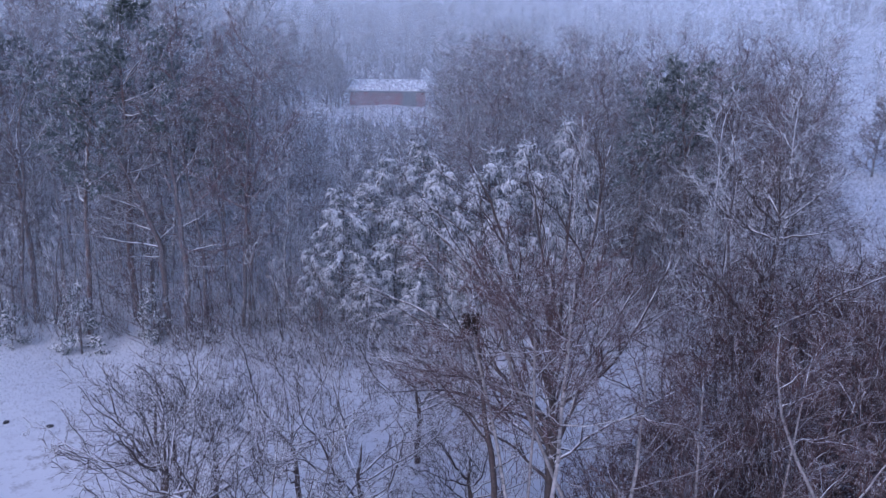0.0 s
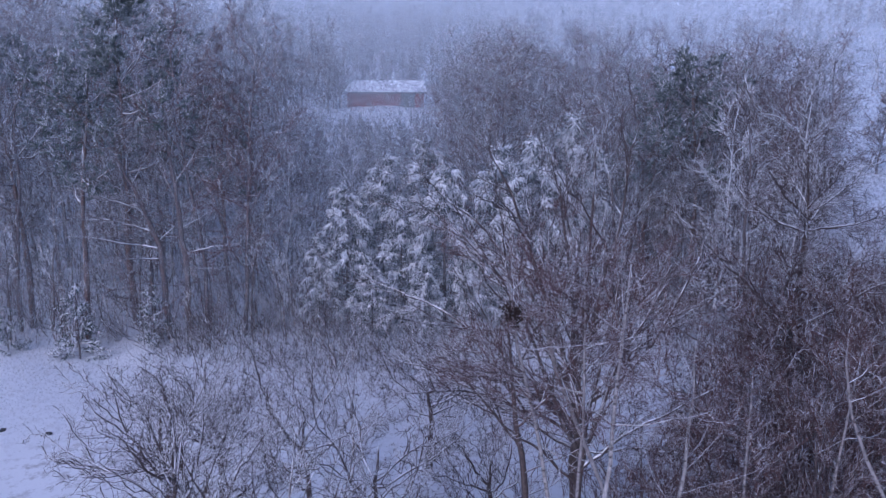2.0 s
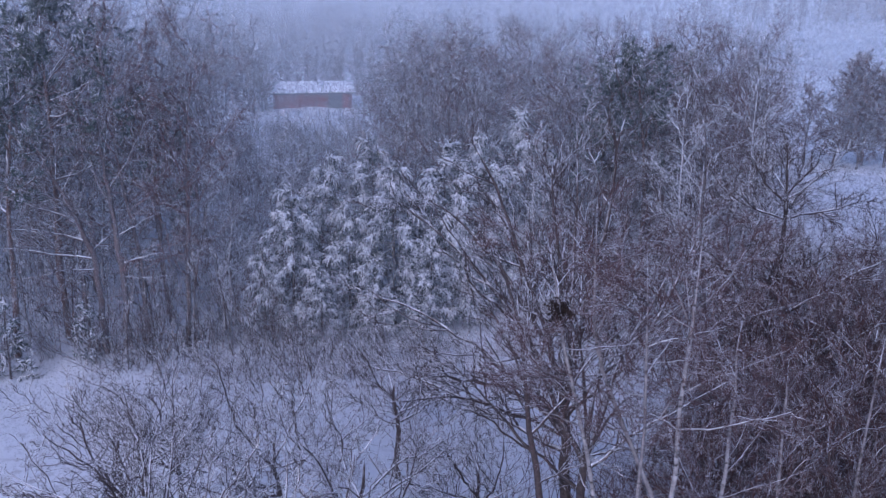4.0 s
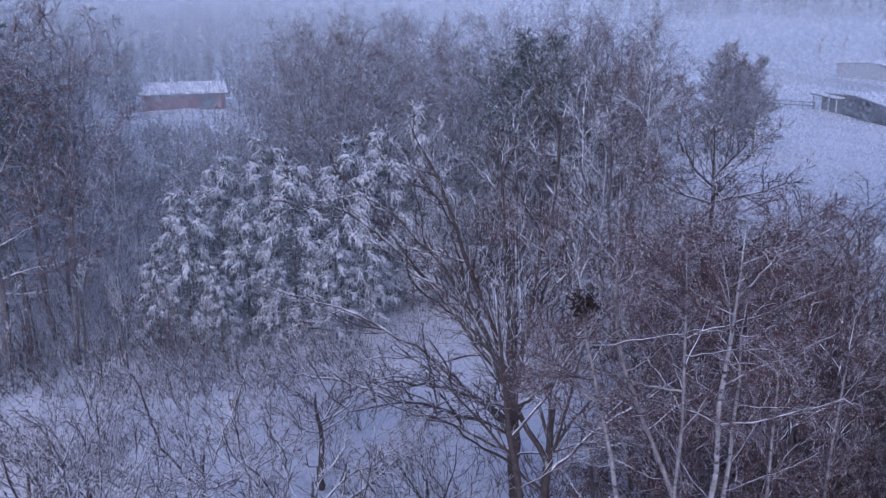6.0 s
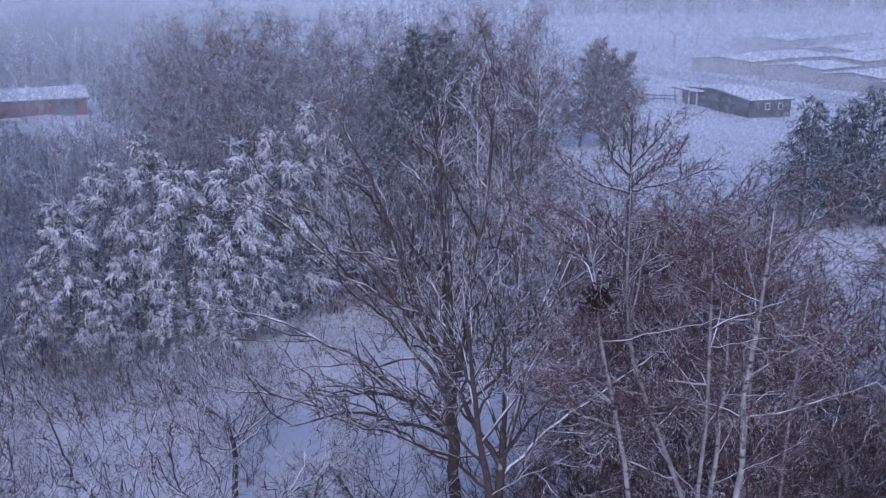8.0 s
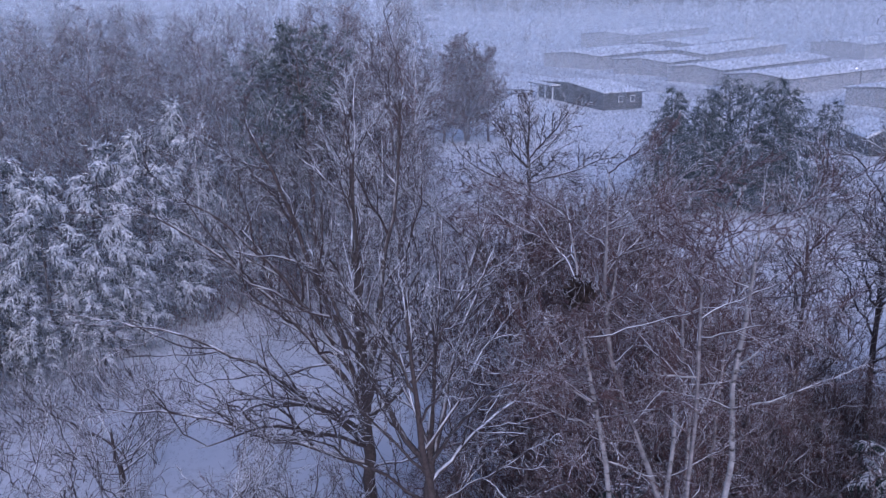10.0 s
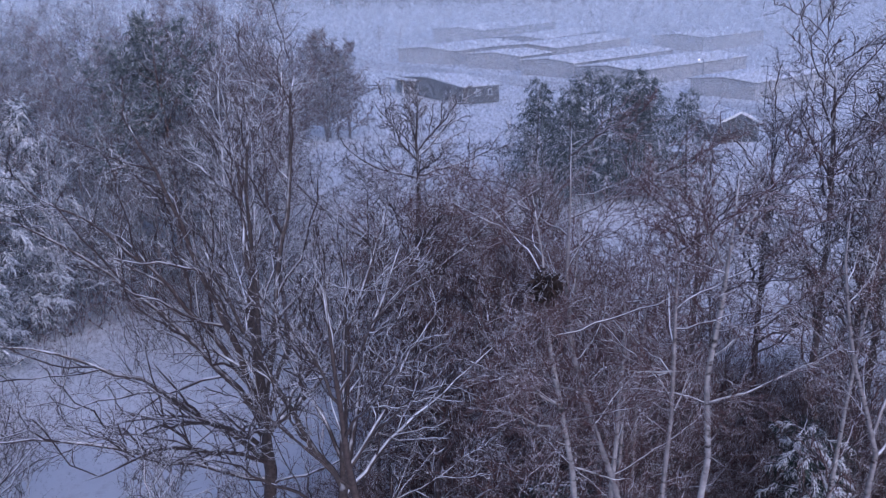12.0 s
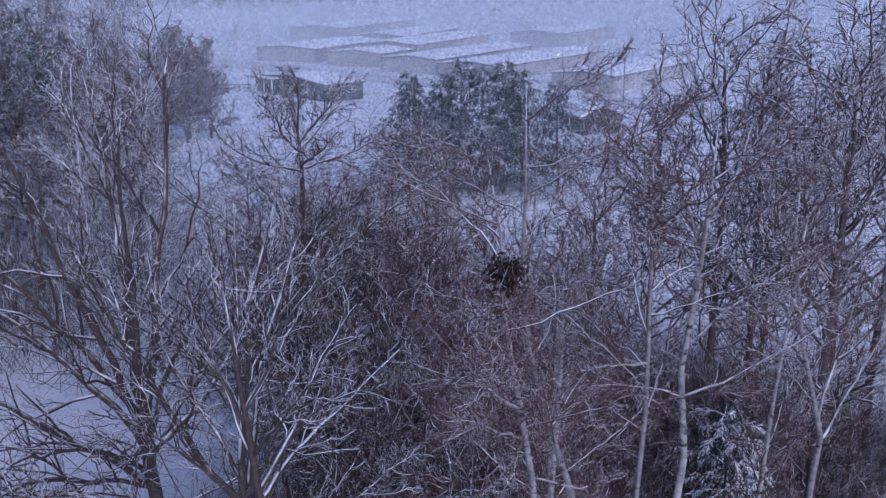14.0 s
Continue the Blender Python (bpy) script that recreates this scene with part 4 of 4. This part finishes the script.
# ---- a nest in the birches ----
def leaf_nest():
    rng = np.random.default_rng(23)
    n = 260
    c = rng.normal(size=(n, 3)) * np.array([0.085, 0.075, 0.075])
    u = unit(rng.normal(size=(n, 3)))
    w = unit(np.cross(u, rng.normal(size=(n, 3))))
    ln, wd = rng.uniform(0.04, 0.08, (n, 1)), rng.uniform(0.016, 0.03, (n, 1))
    bow = np.cross(u, w) * 0.02
    v = np.stack([c - u * ln, c + w * wd + bow, c + u * ln, c - w * wd + bow], 1).reshape(-1, 3)
    i = np.arange(n)[:, None] * 4
    f = np.concatenate([i + np.array([[0, 1, 2]]), i + np.array([[0, 2, 3]])])
    root = tagged(new("nest"), "dark ragged nest of dry leaves and sticks in a birch", "nest")
    tagged(child("leaves", mesh_of("leaves", v, f, M_LEAF), root), kind="stuff")
    p = rng.normal(size=(70, 3)) * 0.07
    d = unit(rng.normal(size=(70, 3))) * rng.uniform(0.1, 0.24, (70, 1))
    tagged(child("lining", mesh_of("lining", *tubes(np.stack([p - d, p + d], 1), np.full((70, 2), 0.005), 4), M_TWIG), root), kind="stuff")
    root.location = (0.75, 16.95, 16.05)


M_LEAF = painted("dry_leaves", (0.018, 0.011, 0.009), (0.042, 0.024, 0.017), 9.0, 0.8, (1, 1, 1))
leaf_nest()


# ---- haze of snow flakes ----
def snow_haze(counts, turns):
    """The haze over wood and fields, imitated by faint flat snow flakes that fill the air, in gusts side by side."""
    rng = np.random.default_rng(99)
    # three depths of air, each evenly veiled; flakes roughly face the gust's centre to veil more
    r = np.concatenate([40.0 * (90.0 / 40.0) ** rng.random(counts[0]), 90.0 * (200.0 / 90.0) ** rng.random(counts[1]), rng.uniform(200, 340, counts[2])])
    n = len(r)
    a = np.radians(rng.uniform(0, 13.4, n) + rng.normal(size=n) * 1.8)
    c = np.stack([r * np.sin(a), r * np.cos(a), rng.uniform(0.2, 20, n)], 1)
    size = FLAKE_SIZE * np.where(r < 90, r, 0.85 * r) * rng.uniform(0.6, 1.3, n)
    q = a + rng.normal(size=n) * 0.35
    side = np.stack([np.cos(q), -np.sin(q), np.zeros(n)], 1)
    spin = rng.uniform(0, 2 * math.pi, n)[:, None]
    u = side * np.cos(spin) + np.array([0, 0, 1.0]) * np.sin(spin)
    w = -side * np.sin(spin) + np.array([0, 0, 1.0]) * np.cos(spin)
    v = np.stack([c + u * size[:, None] * 0.577, c + (-0.5 * u + 0.866 * w) * size[:, None] * 0.577, c + (-0.5 * u - 0.866 * w) * size[:, None] * 0.577], 1).reshape(-1, 3)
    me = mesh_of("snow_haze", v, np.arange(3 * n).reshape(n, 3), M_FLAKE)
    for turn in turns:
        gust = tagged(new("snow_haze", me), "veil of faint flakes standing in for haze over wood and fields", "snowfall", "gusts of snow", "stuff")
        gust.matrix_basis = pose(-3, 5, 0, 0, 0, -turn)


FLAKE_SIZE = 0.0030
# bluish and nearly clear: the layers add up to the colour of haze
M_FLAKE, _nt, _b = nodes_of("haze_flake")
_b.inputs["Base Color"].default_value, _b.inputs["Roughness"].default_value = (0.43, 0.495, 0.575, 1), 0.9
_b.inputs["Alpha"].default_value = 0.07
# thick over the wood, thinner over the clearing and the halls
snow_haze((125000, 112000, 90000), (-40.2, -26.8, -13.4, 0))
snow_haze((62000, 46000, 66000), (13.4, 26.8, 40.2, 53.6))


# ---- buildings ----
def box(bm, x0, y0, z0, x1, y1, z1):
    m = Matrix.Translation(((x0 + x1) / 2, (y0 + y1) / 2, (z0 + z1) / 2)) @ Matrix.Diagonal((x1 - x0, y1 - y0, z1 - z0, 1))
    bmesh.ops.create_cube(bm, size=1.0, matrix=m)


def prism(bm, x0, x1, section):
    """A solid along x over a closed section of (y, z)."""
    a = [bm.verts.new((x0, y, z)) for y, z in section]
    b = [bm.verts.new((x1, y, z)) for y, z in section]
    n = len(section)
    bm.faces.new(a[::-1])
    bm.faces.new(b)
    for i in range(n):
        bm.faces.new((a[i], a[(i + 1) % n], b[(i + 1) % n], b[i]))


def gabled(name, L, W, H, rise, wall, label, openings=(), overhang=0.5, thick=0.35):
    """A long gabled building: walls, a roof slab under thick snow, and windows and doors on the front (y = 0) side."""
    root = tagged(new(name), label, "building")
    bm = bmesh.new()
    prism(bm, 0, L, [(0, 0), (0, H), (W / 2, H + rise), (W, H), (W, 0)])
    walls = part("wall", bm, wall, root)
    k = rise / (W / 2)
    e = overhang
    for side, lab in ((0, "roof"), (1, "roof")):
        y0, y1 = (-e, W / 2) if side == 0 else (W / 2, W + e)
        z0, z1 = (H - e * k, H + rise) if side == 0 else (H + rise, H - e * k)
        bm = bmesh.new()
        prism(bm, -e, L + e, [(y0, z0 + 0.02), (y1, z1 + 0.02), (y1, z1 + 0.16), (y0, z0 + 0.16)])
        roof = part("roof", bm, M_DARKTRIM, root)
        bm = bmesh.new()
        prism(bm, -e + 0.05, L + e - 0.05, [(y0 + 0.04 * (1 - side), z0 + 0.163), (y1 - 0.04 * side, z1 + 0.163), (y1 - 0.04 * side, z1 + 0.16 + thick), (y0 + 0.04 * (1 - side), z0 + 0.1 + thick)])
        bmesh.ops.bevel(bm, geom=bm.edges[:], offset=0.08, segments=2, affect="EDGES")
        part("snow", bm, M_SNOW, roof, "thick snow on the roof")
    for kind, x, z, w, h in openings:
        bm = bmesh.new()
        box(bm, x, -0.06, z, x + w, -0.004, z + h)
        fr = part(kind, bm, M_WHITETRIM if kind == "window" else M_DARKTRIM, root)
        if kind == "window":
            bm = bmesh.new()
            box(bm, x + 0.1, -0.075, z + 0.1, x + w - 0.1, -0.064, z + h - 0.1)
            part("pane", bm, M_GLASS, fr)
    for i in range(int(L / 1.2)):
        bm = bmesh.new()
        box(bm, 0.3 + i * 1.2, -0.03, 0.1, 0.36 + i * 1.2, -0.002, H - 0.05)
        part("batten", bm, wall, walls)
    return root


barn = gabled("barn", 10.6, 6.8, 2.05, 0.9, M_REDWALL, "red wooden barn under a snow-covered roof", [("door", 7.4, 0, 1.9, 1.9)], 0.4, 0.3)
barn.matrix_basis = pose(-16.9, 135.2, 3.9, 0, 0, 6)

house = gabled("long_house", 7.0, 20.0, 2.5, 0.7, M_GREYWALL, "long low dark building with a shallow snow-covered roof", [("window", 2.6 + 2.2 * i, 1.1, 0.8, 1.0) for i in range(2)], 0.4, 0.22)
house.matrix_basis = pose(86.1, 126.6, 0, 0, 0, -4)
for y in (13.2, 15.6, 18.0, 20.4):
    bm = bmesh.new()
    box(bm, -1.3, y, -0.1, -1.1, y + 0.18, 2.4)
    part("post", bm, M_WHITETRIM, house, "white porch post")
bm = bmesh.new()
box(bm, -1.6, 12.8, 2.4, -0.02, 21.0, 2.56)
porch = part("porch_roof", bm, M_DARKTRIM, house)
bm = bmesh.new()
box(bm, -1.58, 12.85, 2.563, -0.02, 20.95, 2.75)
part("snow", bm, M_SNOW, porch, "snow on the porch roof")

# foot x, y, turn, length, width, height at the eaves, rise of the roof
HALLS = [(124.6, 101.3, 9, 34, 11.5, 2.6, 0.5), (124.8, 126.0, 10, 42, 13, 2.6, 0.6), (126.0, 143.0, 14, 42, 12, 2.7, 0.6), (143.3, 166.0, 20, 42, 14, 3.4, 0.7),
         (128.5, 161.0, 18, 13, 13, 2.7, 0.6), (126.0, 180.0, 20, 32, 15, 2.8, 0.6), (164.0, 192.0, 24, 40, 14, 3.2, 0.7), (196.0, 168.0, 14, 40, 14, 3.4, 0.7), (172.0, 226.0, 25, 56, 16, 3.6, 0.8)]
for x, y, a, L, W, H, rise in HALLS:
    shed = gabled("storage_hall", L, W, H, rise, M_PALEWALL, "long pale storage hall under a snow-covered roof", (), 0.3, 0.2)
    shed["group"] = "storage halls"
    shed.matrix_basis = pose(x, y, 0, 0, 0, a)

hut = gabled("hut", 7.0, 5.0, 2.4, 1.2, M_GREYWALL, "small grey hut with snow on its roof")
hut.matrix_basis = pose(90.5, 76.5, 0, 0, 0, 60)


def fence(L, n):
    root = tagged(new("fence"), "wooden post-and-rail fence standing in snow", "fence")
    for i in range(n):
        bm = bmesh.new()
        x = L * i / (n - 1)
        box(bm, x - 0.06, -0.06, -0.3, x + 0.06, 0.06, 1.3)
        part("post", bm, M_GREYWALL, root)
    for z in (0.55, 1.1):
        bm = bmesh.new()
        box(bm, -0.1, -0.1, z, L + 0.1, -0.064, z + 0.14)
        part("rail", bm, M_GREYWALL, root)
    return root


fence(9.0, 6).matrix_basis = pose(79.5, 152.5, 0, 0, 0, -42)


def clod(seed, x, y, r):
    rng = np.random.default_rng(seed)
    bm = bmesh.new()
    bmesh.ops.create_icosphere(bm, subdivisions=2, radius=r)
    for v in bm.verts:
        v.co = Vector((v.co.x * 1.4, v.co.y, v.co.z * 0.7)) * (1 + 0.18 * rng.normal())
    root = tagged(new("earth_clod"), "dark clod of earth lying on the snowy field", "clod", "clods on the field")
    part("lump", bm, M_GREYWALL, root)
    root.matrix_basis = at_ground(x, y, 30.0 * seed, 1.0, -0.05)


clod(1, -20.1, 43.3, 0.13)
clod(2, -22.4, 43.5, 0.12)


# ---- the road past the halls ----
def road():
    ys = np.linspace(40, 260, 45)
    x = 113.0 + 1.5 * np.sin(ys * 0.02)
    cols = [(-4.6, -0.1), (-3.6, 0.42), (-2.7, 0.12), (2.7, 0.12), (3.6, 0.45), (4.6, -0.1)]
    v = np.array([(cx + dx, cy, dz + float(ground_z(cx, cy))) for cx, cy in zip(x, ys) for dx, dz in cols])
    n = len(cols)
    f = np.array([(i * n + j, i * n + j + 1, (i + 1) * n + j + 1, (i + 1) * n + j) for i in range(len(ys) - 1) for j in range(n - 1)])
    tagged(new("road", mesh_of("road", v, f, M_ROAD, True)), "snow-packed road between low ploughed banks", "road", kind="structure")


M_ROAD = painted("packed_snow", (0.42, 0.42, 0.43), (0.7, 0.71, 0.74), 0.8, 0.7, (1, 0.08, 1))
road()


def street_lamp(x, y, h, lit):
    root = tagged(new("street_lamp"), "tall thin street lamp beside the road", "lamp")
    bm = bmesh.new()
    bmesh.ops.create_cone(bm, cap_ends=True, segments=8, radius1=0.09, radius2=0.05, depth=h, matrix=Matrix.Translation((0, 0, h / 2)))
    part("pole", bm, M_GREYWALL, root)
    bm = bmesh.new()
    box(bm, -1.1, -0.05, h - 0.06, 0.05, 0.05, h + 0.03)
    arm = part("arm", bm, M_GREYWALL, root)
    bm = bmesh.new()
    box(bm, -1.5, -0.1, h - 0.1, -1.1, 0.1, h + 0.02)
    part("head", bm, M_LAMP if lit else M_GREYWALL, arm, "lit lamp head" if lit else "")
    root.location = (x, y, float(ground_z(x, y)))


M_LAMP, _nt, _b = nodes_of("lit_lamp")
_b.inputs["Emission Color"].default_value, _b.inputs["Emission Strength"].default_value = (1.0, 0.86, 0.8, 1), 4.0
street_lamp(116.0, 93.6, 6.6, False)
street_lamp(134.2, 119.2, 4.8, True)
